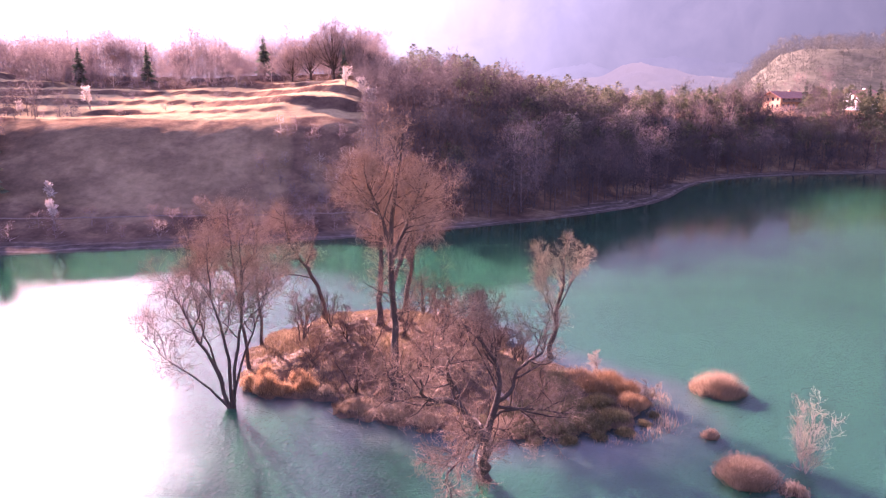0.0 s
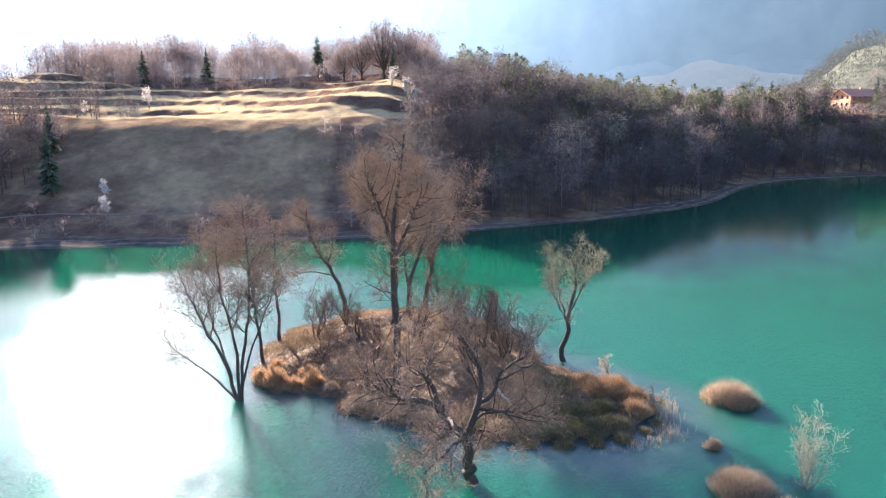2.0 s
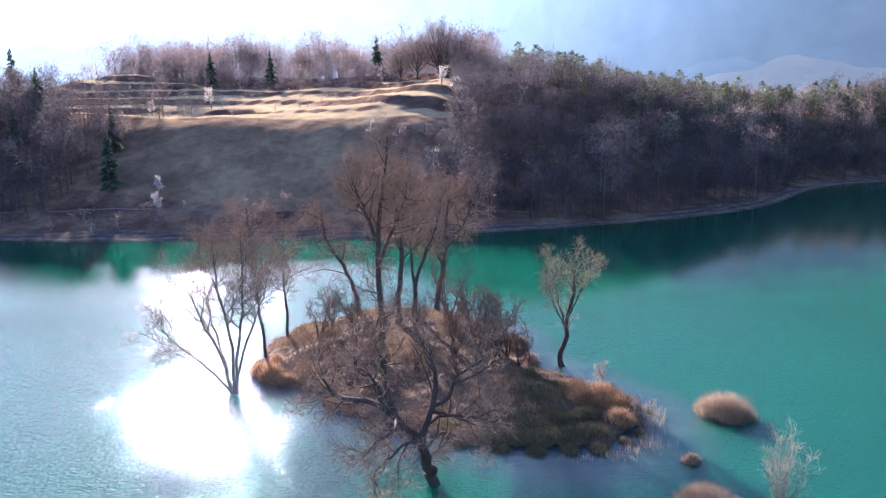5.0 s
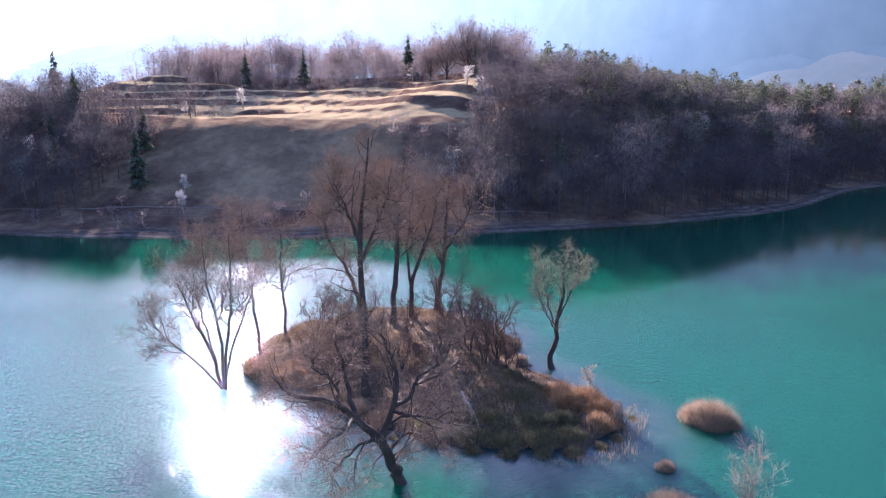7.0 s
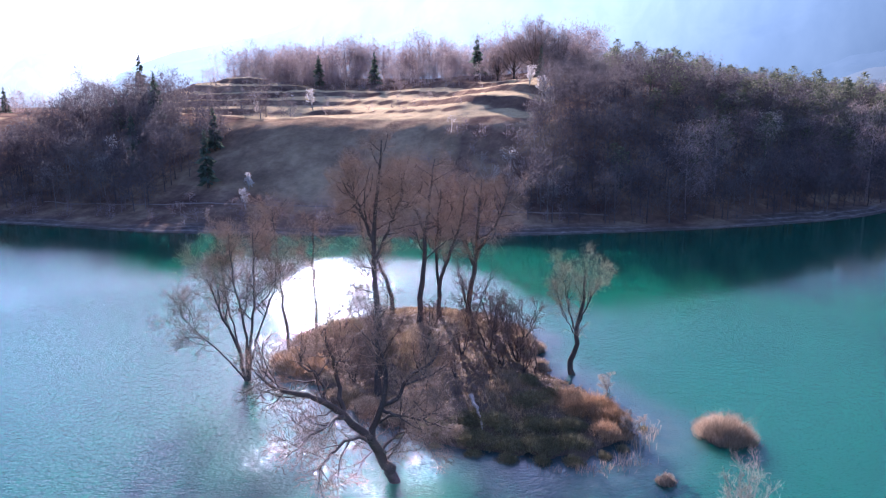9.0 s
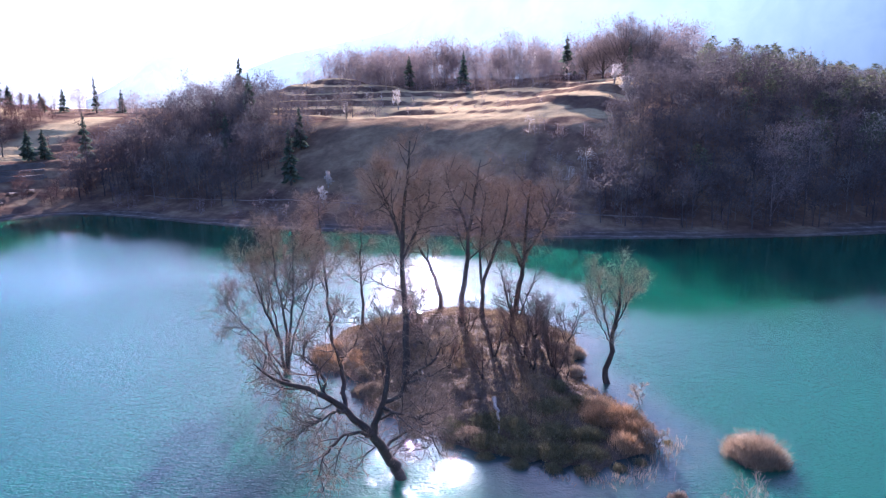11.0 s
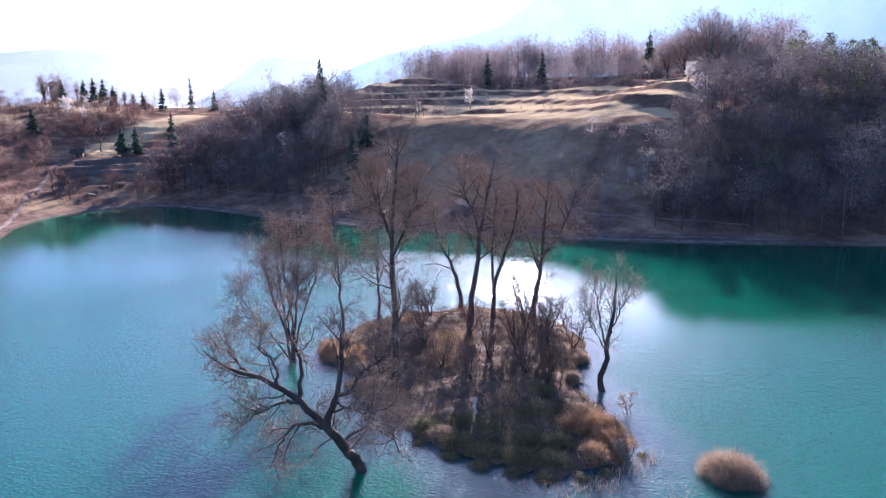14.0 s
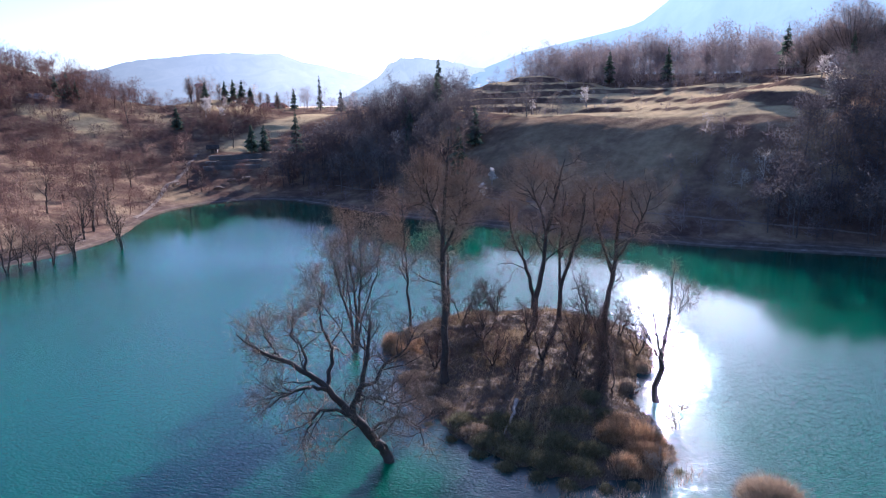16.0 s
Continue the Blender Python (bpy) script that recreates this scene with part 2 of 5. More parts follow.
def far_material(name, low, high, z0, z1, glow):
    """Far slopes behind kilometres of lit air, the haze painted as their own glow."""
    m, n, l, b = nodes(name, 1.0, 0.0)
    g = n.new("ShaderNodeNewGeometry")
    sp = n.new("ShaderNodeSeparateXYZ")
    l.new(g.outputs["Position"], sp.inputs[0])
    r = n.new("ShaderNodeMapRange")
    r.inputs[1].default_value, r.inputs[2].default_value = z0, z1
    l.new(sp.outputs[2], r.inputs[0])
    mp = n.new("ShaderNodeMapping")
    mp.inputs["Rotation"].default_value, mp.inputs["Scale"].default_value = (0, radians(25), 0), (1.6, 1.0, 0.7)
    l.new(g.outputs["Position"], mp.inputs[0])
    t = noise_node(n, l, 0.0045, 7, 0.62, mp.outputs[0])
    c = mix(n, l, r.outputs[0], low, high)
    # the painted haze brightens towards the sun
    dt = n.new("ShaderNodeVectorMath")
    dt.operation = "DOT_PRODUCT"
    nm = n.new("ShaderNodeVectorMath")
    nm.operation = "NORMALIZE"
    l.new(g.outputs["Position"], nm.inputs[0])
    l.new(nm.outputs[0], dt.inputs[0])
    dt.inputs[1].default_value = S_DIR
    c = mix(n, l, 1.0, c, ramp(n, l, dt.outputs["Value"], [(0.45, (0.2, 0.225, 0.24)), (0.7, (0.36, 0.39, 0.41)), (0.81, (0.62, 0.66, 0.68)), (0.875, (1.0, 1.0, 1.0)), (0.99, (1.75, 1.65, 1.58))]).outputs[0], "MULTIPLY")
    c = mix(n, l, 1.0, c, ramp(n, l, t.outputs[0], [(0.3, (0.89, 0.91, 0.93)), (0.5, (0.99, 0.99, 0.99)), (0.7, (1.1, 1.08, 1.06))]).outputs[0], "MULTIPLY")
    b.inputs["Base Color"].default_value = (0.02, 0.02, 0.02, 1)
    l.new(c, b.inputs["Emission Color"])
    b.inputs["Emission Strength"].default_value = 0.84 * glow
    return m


GROUND, WATER = ground_material(), water_material()


# ---- mesh helpers ----
def mesh_np(name, verts, faces, material, smooth=True):
    """A mesh from arrays: verts [n,3], faces a list of arrays [m,3] or [m,4]."""
    me = bpy.data.meshes.new(name)
    verts = np.asarray(verts, np.float32).reshape(-1, 3)
    faces = [np.asarray(f, np.int32) for f in faces if len(f)]
    loops = np.concatenate([f.ravel() for f in faces])
    sizes = np.concatenate([np.full(len(f), f.shape[1], np.int32) for f in faces])
    me.vertices.add(len(verts))
    me.vertices.foreach_set("co", verts.ravel())
    me.loops.add(len(loops))
    me.loops.foreach_set("vertex_index", loops)
    me.polygons.add(len(sizes))
    me.polygons.foreach_set("loop_start", np.concatenate([[0], np.cumsum(sizes)[:-1]]).astype(np.int32))
    me.polygons.foreach_set("use_smooth", np.full(len(sizes), smooth))
    me.update(calc_edges=True)
    me.materials.append(material)
    return me


class Pile:
    """Gathers arrays of vertices and faces for one mesh."""

    def __init__(self):
        self.v, self.f, self.n = [], [], 0

    def add(self, v, *faces):
        v = np.asarray(v, float).reshape(-1, 3)
        self.v.append(v)
        self.f += [np.asarray(f, np.int64) + self.n for f in faces]
        self.n += len(v)
        return self

    def arrays(self):
        quads = [f for f in self.f if f.shape[1] == 4]
        tris = [f for f in self.f if f.shape[1] == 3]
        return np.concatenate(self.v), [np.concatenate(k) for k in (quads, tris) if k]

    def mesh(self, name, material, smooth=True):
        return mesh_np(name, *self.arrays(), material, smooth)


def part(name, me, parent, label=""):
    ob = new(name, me)
    ob.parent = parent
    return tagged(ob, label) if label else ob


def unit(v):
    return v / np.maximum(np.linalg.norm(v, axis=-1, keepdims=True), 1e-9)


def tube(P, R, sides):
    """Tubes along the polylines P [N,K,3] with radii R [N,K]."""
    N, K, _ = P.shape
    T = np.gradient(P, axis=1) if K > 2 else np.repeat((P[:, 1:] - P[:, :1]), 2, axis=1)
    T = unit(T)
    ref = np.where(np.abs(T[:, :1, 2:3]) > 0.8, np.array([1.0, 0, 0]), np.array([0, 0, 1.0]))
    U = unit(np.cross(T, ref))
    W = np.cross(T, U)
    a = np.arange(sides) * 2 * np.pi / sides
    V = P[:, :, None] + R[:, :, None, None] * (np.cos(a)[None, None, :, None] * U[:, :, None] + np.sin(a)[None, None, :, None] * W[:, :, None])
    idx = np.arange(N * K * sides).reshape(N, K, sides)
    nxt = np.roll(idx, -1, axis=2)
    F = np.stack([idx[:, :-1], nxt[:, :-1], nxt[:, 1:], idx[:, 1:]], -1).reshape(-1, 4)
    return V.reshape(-1, 3), F


def ribbons(P, Q, w, rng):
    """Thin flat blades from P to Q, w wide at the foot, pointed."""
    side = unit(np.cross(Q - P, rng.normal(size=P.shape))) * np.asarray(w).reshape(-1, 1) / 2
    N = len(P)
    V = np.stack([P - side, P + side, Q], 1).reshape(-1, 3)
    return V, np.arange(3 * N).reshape(-1, 3)


def stem(points, r0, r1, K, rng, wob=0.05):
    """A smooth polyline through the points, with radii from r0 to r1."""
    p = np.array(points, float)
    s = np.concatenate([[0], np.cumsum(np.linalg.norm(np.diff(p, axis=0), axis=1))])
    s /= s[-1]
    q = np.vstack([2 * p[0] - p[1], p, 2 * p[-1] - p[-2]])
    u = np.linspace(0, 1, K)
    out = np.zeros((K, 3))
    for n, x in enumerate(u):
        i = min(np.searchsorted(s, x, side="right") - 1, len(p) - 2)
        t = (x - s[i]) / max(s[i + 1] - s[i], 1e-6)
        a, b, c, d = q[i:i + 4]
        out[n] = 0.5 * (2 * b + (c - a) * t + (2 * a - 5 * b + 4 * c - d) * t * t + (3 * b - a - 3 * c + d) * t ** 3)
    out[1:] += rng.normal(size=(K - 1, 3)) * wob
    R = r1 + (r0 - r1) * (1 - u) ** 0.8
    R[0] *= 1.25
    return out, R


def shoots(rng, P, R, n, t0, t1, angle, length, K, up=0.0, wob=0.15, r_end=0.006, r_fac=0.6, shorten=0.5):
    """n side shoots on each polyline of P."""
    N, K0, _ = P.shape
    idx = np.repeat(np.arange(N), n)
    M = len(idx)
    t = t0 + (t1 - t0) * (np.tile(np.arange(n), N) + rng.random(M)) / n
    x = t * (K0 - 1)
    i = np.minimum(x.astype(int), K0 - 2)
    fr = (x - i)[:, None]
    p = P[idx, i] * (1 - fr) + P[idx, i + 1] * fr
    r = R[idx, i] * (1 - fr[:, 0]) + R[idx, i + 1] * fr[:, 0]
    T = unit(P[idx, i + 1] - P[idx, i])
    side = unit(np.cross(T, rng.normal(size=(M, 3))))
    a = np.radians(angle) * (0.7 + 0.6 * rng.random(M))[:, None]
    d = T * np.cos(a) + side * np.sin(a)
    L = length * (1 - shorten * (t - t0) / max(t1 - t0, 1e-6)) * (0.6 + 0.8 * rng.random(M))
    out = np.zeros((M, K, 3))
    out[:, 0] = p
    for k in range(1, K):
        d = unit(d + rng.normal(size=(M, 3)) * wob + np.array([0, 0, up]))
        out[:, k] = out[:, k - 1] + d * (L / (K - 1))[:, None]
    r0 = np.minimum(r * r_fac, 0.015 * L + r_end)
    rr = r_end + (r0 - r_end)[:, None] * np.linspace(1, 0, K)[None] ** 0.8
    return out, np.maximum(rr, r_end)


def join_lines(lines):
    K = lines[0][0].shape[0]
    return np.stack([l[0] for l in lines]), np.stack([l[1] for l in lines])


def bare_tree(name, label, x, y, z, stems, limbs, twigs=TWIG, bark=BARK, seed=1, fine=(9, 8, 5), group="", category="tree", thick=1.0):
    """A leafless tree: stems are lists of points from the foot with two radii; limbs: (number, start, angle, length, up)."""
    rng = np.random.default_rng(seed)
    base = new(name)
    base.matrix_basis = pose(x, y, z)
    SP, SR = join_lines([stem(p, r0, r1, 14, rng) for p, r0, r1 in stems])
    for k in range(len(SP)):
        V, F = tube(SP[k:k + 1], SR[k:k + 1], 9 if category == "tree" else 5)
        part("stem" if category != "tree" else "trunk" if k == 0 else "limb", mesh_np("trunk", V, [F], bark), base)
    n, t0, ang, length, up = limbs
    LP, LR = shoots(rng, SP, SR, n, t0, 0.98, ang, length, 8, up, 0.16, 0.018 * thick)
    pile = Pile()
    if category == "tree":
        for k in range(len(LP)):
            V, F = tube(LP[k:k + 1], LR[k:k + 1], 6)
            part("branch", mesh_np("branch", V, [F], bark), base)
    else:
        pile.add(*tube(LP, LR, 4))
    BP, BR = shoots(rng, LP, LR, fine[0], 0.15, 1.0, 50, length * 0.5, 5, up * 0.7, 0.24, 0.007 * thick, 0.6, 0.35)
    pile.add(*tube(BP, BR, 3))
    CP, CR = shoots(rng, BP, BR, fine[1], 0.1, 1.0, 50, length * 0.32, 3, up * 0.5, 0.26, 0.004 * thick, 0.6, 0.3)
    for k in range(2):
        pile.add(*ribbons(CP[:, k], CP[:, k + 1] + 0.1 * (CP[:, k + 1] - CP[:, k]), np.full(len(CP), (0.026 - 0.006 * k) * thick), rng))
    DP, DR = shoots(rng, CP, CR, fine[2] + 1, 0.15, 1.0, 52, length * 0.19, 2, up * 0.4, 0.15, 0.003 * thick)
    pile.add(*ribbons(DP[:, 0], DP[:, 1], np.full(len(DP), 0.018 * thick), rng))
    TP, TR = shoots(rng, SP, SR, 5, max(t0 - 0.1, 0.1), 1.0, 55, length * 0.3, 4, up, 0.2, 0.007 * thick)
    pile.add(*tube(TP, TR, 3))
    tagged(part("crown", pile.mesh("crown", twigs), base, "fine bare twigs"), kind="stuff")
    return tagged(base, label, category, group)


# ---- the lake and the land round it ----
SHORE = np.array([(-70, -75), (-74, 10), (-75, 30), (-80, 40), (-88, 48), (-99, 54), (-108, 61), (-113, 69), (-114, 78), (-108, 87), (-94, 89), (-71, 89), (-55, 92),
                  (-32, 97), (-9, 105), (9, 114.5), (21, 121.5), (38, 134), (48, 146), (57, 163), (66, 177), (78, 187), (102, 197), (140, 203), (200, 180), (190, 0), (110, -95), (0, -115)], float)
ISLE = np.array([(-14.6, 46.5), (-16.2, 52), (-15.4, 58), (-12.8, 62), (-9, 65), (-4, 66.2), (0.5, 64), (4.2, 60.5), (5.2, 56), (7.4, 52), (10, 49.6), (12.8, 48), (14, 45.2),
                 (13, 42.4), (10.8, 40.3), (8, 39.6), (4.5, 39.4), (1.5, 39.4), (-2.2, 40.8), (-6.7, 42.9), (-8.4, 45), (-11.6, 45.4)], float)


def rounded(poly, times=2):
    """The closed polygon with its corners cut."""
    for _ in range(times):
        q = np.roll(poly, -1, axis=0)
        poly = np.stack([0.75 * poly + 0.25 * q, 0.25 * poly + 0.75 * q], 1).reshape(-1, 2)
    return poly


SHORE, ISLE = rounded(SHORE), rounded(ISLE)


def shore_distance(X, Y, poly):
    """Metres from the polygon's edge: positive outside, negative inside."""
    d = np.full(X.shape, 1e9)
    inside = np.zeros(X.shape, bool)
    for (x0, y0), (x1, y1) in zip(poly, np.roll(poly, -1, axis=0)):
        ex, ey = x1 - x0, y1 - y0
        t = np.clip(((X - x0) * ex + (Y - y0) * ey) / (ex * ex + ey * ey), 0, 1)
        d = np.minimum(d, np.hypot(X - x0 - t * ex, Y - y0 - t * ey))
        cross = ((y0 > Y) != (y1 > Y)) & (X < ex * (Y - y0) / (ey if ey else 1e-9) + x0)
        inside ^= cross
    return np.where(inside, -d, d)


def smooth(a, b, x):
    t = np.clip((x - a) / (b - a), 0, 1)
    return t * t * (3 - 2 * t)


def bell(X, Y, cx, cy, rx, ry):
    return np.exp(-((X - cx) / rx) ** 2 - ((Y - cy) / ry) ** 2)


def wave(X, Y, s, seed):
    """Cheap smooth unevenness of about unit height."""
    r = np.random.default_rng(seed)
    out = 0
    for k in range(6):
        a, f, p = r.random() * 6.28, s * (0.6 + 1.6 * r.random()), r.random() * 6.28
        out = out + np.sin((X * np.cos(a) + Y * np.sin(a)) * f + p)
    return out / 2.5


def lawn_mask(X, Y):
    """Open meadow: the terraces above the slope, and the fields of the valley to the west."""
    m = smooth(140, 146, Y + 0.04 * (X + 60)) * (1 - smooth(-19, -10, X + 0.12 * (Y - 150))) * smooth(-142, -128, X) * (1 - smooth(202, 208, Y + 0.06 * (X + 60) + 2 * wave(X, Y, 0.08, 51)))
    f = smooth(104, 110, Y) * (1 - smooth(-32, -26, X + 0.12 * (Y - 150))) * smooth(-92, -84, X) * (1 - smooth(150, 160, Y)) * 0.35
    # a narrow field climbing the valley between thickets
    across, up = ((X + 149) * 35 + (Y - 94) * 14) / 37.7, (-(X + 149) * 14 + (Y - 94) * 35) / 37.7
    v = 0.8 * np.exp(-(across / 5.5) ** 2) * smooth(-4, 4, up) * (1 - smooth(42, 52, up)) + 0.4 * bell(X, Y, -225, 140, 40, 28) + 0.9 * bell(X, Y, -176, 67, 9, 8) + 0.8 * bell(X, Y, -186, 58, 7, 7) + 0.55 * bell(X, Y, -184, 88, 12, 7) + 0.75 * bell(X, Y, -198, 114, 20, 13)
    b = 0.42 * bell(X, Y, -122, 70, 14, 10)
    return np.clip(m + v + b + f, 0, 1)


def land(X, Y):
    """Height of the ground."""
    d = shore_distance(X, Y, SHORE)
    # how steeply the shore climbs
    right = smooth(-22, 2, X)
    west = smooth(-86, -108, X - 0.15 * (Y - 60)) * (1 - 0.9 * smooth(95, 115, Y) * smooth(-128, -106, X))
    s = (0.42 + 0.20 * right) * (1 - west) + 0.27 * west
    s = s * (1 + 0.55 * bell(X, Y, -20, 138, 15, 14))
    e = np.maximum(d - 7, 0)
    climb = 0.14 * np.clip(d, 0, 7) + s * (0.55 * e + 0.017 * e * e * (1 - 0.85 * west) + 0.35 * e * west)
    # the heights that the slopes lead up to
    top = 17.5 + 0.10 * np.clip(Y - 148, -10, 110) - 0.03 * np.clip(X + 75, -55, 0) + 2.4 * bell(X, Y, -27, 170, 19, 24)
    top = top + 3.0 * bell(X, Y, -4, 188, 22, 36) + 2 * bell(X, Y, -40, 235, 40, 40)
    fall = smooth(-8, 62, X)
    top = top * (1 - fall) + (15.5 + 0.01 * np.clip(Y - 180, 0, 200)) * fall
    top = top - 0.8 * smooth(-140, -190, X) * smooth(90, 130, Y) + 25 * bell(X, Y, -222, 44, 60, 34)
    top = top + 62 * smooth(330, 640, Y) * smooth(0.36, 0.52, X / np.maximum(Y, 50))
    top = top - 11 * smooth(-137, -162, X) * smooth(150, 188, Y) + 7 * bell(X, Y, -127, 188, 18, 26) + 5.6 * bell(X, Y, -216, 120, 30, 20)
    h = -np.log(np.exp(-np.clip(climb, -50, 60) / 2.2) + np.exp(-top / 2.2)) * 2.2
    # meadow terraces
    lm = smooth(145, 152, Y) * (1 - smooth(-22, -13, X + 0.12 * (Y - 150))) * smooth(-146, -130, X) * (1 - smooth(225, 240, Y))
    step = 2.4
    q = (h + 2.0 * wave(X, Y, 0.03, 3) + 0.10 * wave(X, Y, 0.12, 4)) / step
    fl = np.floor(q)
    st = (fl + smooth(0.52, 0.98, q - fl) * 0.7 + 0.3 * (q - fl)) * step
    h = h * (1 - lm) + (st - 0.3) * lm
    # old field terraces on the western slope
    wm = smooth(-92, -108, X) * smooth(10, 24, d) * (1 - smooth(230, 260, -X)) * (1 - smooth(105, 125, Y))
    q = (h + 0.7 * wave(X, Y, 0.07, 9)) / 1.6
    fl = np.floor(q)
    h = h * (1 - 0.75 * wm) + 0.75 * wm * (fl + 0.35 * (q - fl) + 0.65 * smooth(0.7, 0.98, q - fl)) * 1.6
    h = h + 0.35 * wave(X, Y, 0.11, 5) * smooth(8, 30, d) + 0.12 * wave(X, Y, 0.5, 6) * smooth(0, 4, d)
    # lower ground far off, then level
    far = smooth(330, 900, np.hypot(X, Y - 100)) * (1 - smooth(0.3, 0.5, X / np.maximum(Y, 50)) * smooth(250, 420, Y) * (1 - smooth(900, 1500, Y)))
    h = h * (1 - far) + 2.0 * far
    return np.where(d < 0, np.maximum(d * 0.35, -4.0), h)


def build_land():
    gx = np.concatenate([-np.geomspace(4800, 262, 26), np.arange(-258, -140, 1.6), np.arange(-140, -8, 1.1), np.arange(-8, 180, 1.6), np.geomspace(184, 4800, 34)])
    gy = np.concatenate([-np.geomspace(4800, 130, 14), np.arange(-120, 20, 10.0), np.arange(20, 142, 1.4), np.arange(142, 214, 0.75), np.arange(214, 255, 1.6), np.geomspace(257, 4800, 44)])
    X, Y = np.meshgrid(gx, gy, indexing="ij")
    Z = land(X, Y)
    n, m = X.shape
    idx = np.arange(n * m).reshape(n, m)
    F = np.stack([idx[:-1, :-1], idx[1:, :-1], idx[1:, 1:], idx[:-1, 1:]], -1).reshape(-1, 4)
    me = mesh_np("ground", np.stack([X, Y, Z], -1), [F], GROUND)
    d = shore_distance(X, Y, SHORE)
    # steep banks lose the mown grass colour: dark brush, and their own shade painted in
    steep = np.hypot(np.gradient(Z, axis=0) / np.gradient(X, axis=0), np.gradient(Z, axis=1) / np.gradient(Y, axis=1))
    mown = lawn_mask(X, Y) * (1 - 0.85 * smooth(0.22, 0.42, steep) * smooth(135, 146, Y))
    for key, val in (("lawn", mown), ("heath", smooth(300, 380, Y) * smooth(20, 80, X)), ("beach", (1 - smooth(1.5, 6.5, d + 1.5 * wave(X, Y, 0.2, 8))) * (0.8 - 0.5 * smooth(-72, -90, X) * smooth(80, 60, Y)))):
        at = me.attributes.new(key, "FLOAT", "POINT")
        at.data.foreach_set("value", val.ravel().astype(np.float32))
    return tagged(new("ground", me), "brown wooded hills with dry terraced meadow above a stony lake shore", "ground", kind="structure")


build_land()


def build_water():
    gx = np.concatenate([np.linspace(-125, -32, 32), np.arange(-30, 32, 1.0), np.linspace(34, 210, 50)])
    gy = np.concatenate([np.linspace(-125, 22, 30), np.arange(24, 80, 1.0), np.linspace(82, 210, 45)])
    X, Y = np.meshgrid(gx, gy, indexing="ij")
    n, m = X.shape
    idx = np.arange(n * m).reshape(n, m)
    F = np.stack([idx[:-1, :-1], idx[1:, :-1], idx[1:, 1:], idx[:-1, 1:]], -1).reshape(-1, 4)
    me = mesh_np("water", np.stack([X, Y, 0 * X], -1), [F], WATER)
    d = shore_distance(X, Y, ISLE)
    # the last lobe colours water south of the island as if under tree shade
    reach = 1.8 + 5.5 * bell(X, Y, 15, 43, 7, 9) + 3.0 * bell(X, Y, 8, 54, 5, 5) + 3.0 * bell(X, Y, 2, 39, 13, 6)
    sh = np.clip(1 - (d + 0.8 * wave(X, Y, 0.5, 31)) / reach, 0, 1)
    at = me.attributes.new("shallow", "FLOAT", "POINT")
    at.data.foreach_set("value", (sh ** 0.8).ravel().astype(np.float32))
    inner = -shore_distance(X, Y, SHORE)
    at = me.attributes.new("ripple", "FLOAT", "POINT")
    east = smooth(-14, 12, X)
    lee = smooth(10 + 20 * east, 36 + 34 * east, inner + 5 * wave(X, Y, 0.07, 41)) * smooth(20, 60, Y) + 1 - smooth(20, 60, Y)
    at.data.foreach_set("value", ((1 - 0.25 * sh * smooth(2, 10, X)) * (0.06 + 0.94 * lee)).ravel().astype(np.float32))
    return tagged(new("water", me), "turquoise rippled mountain lake glittering in low sun", "lake", kind="structure")


build_water()


def isle_height(X, Y):
    d = -shore_distance(X, Y, ISLE)
    rag = 0.35 * wave(X, Y, 0.9, 11) + 0.25 * wave(X, Y, 2.3, 12)
    h = 0.42 * smooth(-0.5, 1.0, d + rag) + 1.0 * smooth(0.5, 7.5, d) * smooth(38, 52, Y) + 0.35 * smooth(1, 5, d)
    h = h + 0.12 * wave(X, Y, 1.1, 13) * smooth(0, 1.5, d) + 0.05 * wave(X, Y, 3.5, 14)
    return np.where(d + rag < -0.5, np.maximum((d + rag + 0.5) * 0.25, -2.5), h - 0.12)


def build_isle():
    gx, gy = np.arange(-24, 22, 0.3), np.arange(32, 74, 0.3)
    X, Y = np.meshgrid(gx, gy, indexing="ij")
    n, m = X.shape
    idx = np.arange(n * m).reshape(n, m)
    F = np.stack([idx[:-1, :-1], idx[1:, :-1], idx[1:, 1:], idx[:-1, 1:]], -1).reshape(-1, 4)
    me = mesh_np("island", np.stack([X, Y, isle_height(X, Y)], -1), [F], EARTH)
    return tagged(new("island", me), "small grassy island of brown earth in the lake", "island", kind="structure")


build_isle()


# ---- mountains far behind ----
def mountain(name, label, azimuths, heights, dist, material, seed, rough=0.06):
    """A far slope: its crest runs over the azimuths (degrees) at these angles over the horizon, with gullied flanks."""
    rng = np.random.default_rng(seed)
    az = np.radians(np.linspace(azimuths[0], azimuths[-1], 160))
    el = np.interp(np.degrees(az), azimuths, heights)
    el = el * (1 + rough * (np.interp(np.arange(160), np.arange(0, 160, 5), rng.normal(size=32)) * 0.6 + rng.normal(size=160) * 0.15))
    rows = 14
    pts = np.zeros((160, rows, 3))
    for k in range(rows):
        u = k / (rows - 1)
        r = dist * (0.82 + 0.18 * u) * (1 + 0.03 * u * (1 - u) * 4 * np.interp(np.arange(160), np.arange(0, 160, 4), rng.normal(size=40)))
        pts[:, k] = np.stack([np.sin(az) * r, np.cos(az) * r, 10 + (dist * np.tan(np.radians(el)) + 10) * u ** 1.3], -1)
    idx = np.arange(160 * rows).reshape(160, rows)
    F = np.stack([idx[:-1, :-1], idx[1:, :-1], idx[1:, 1:], idx[:-1, 1:]], -1).reshape(-1, 4)
    return tagged(new(name, mesh_np(name, pts, [F], material)), label, "mountain", kind="structure")


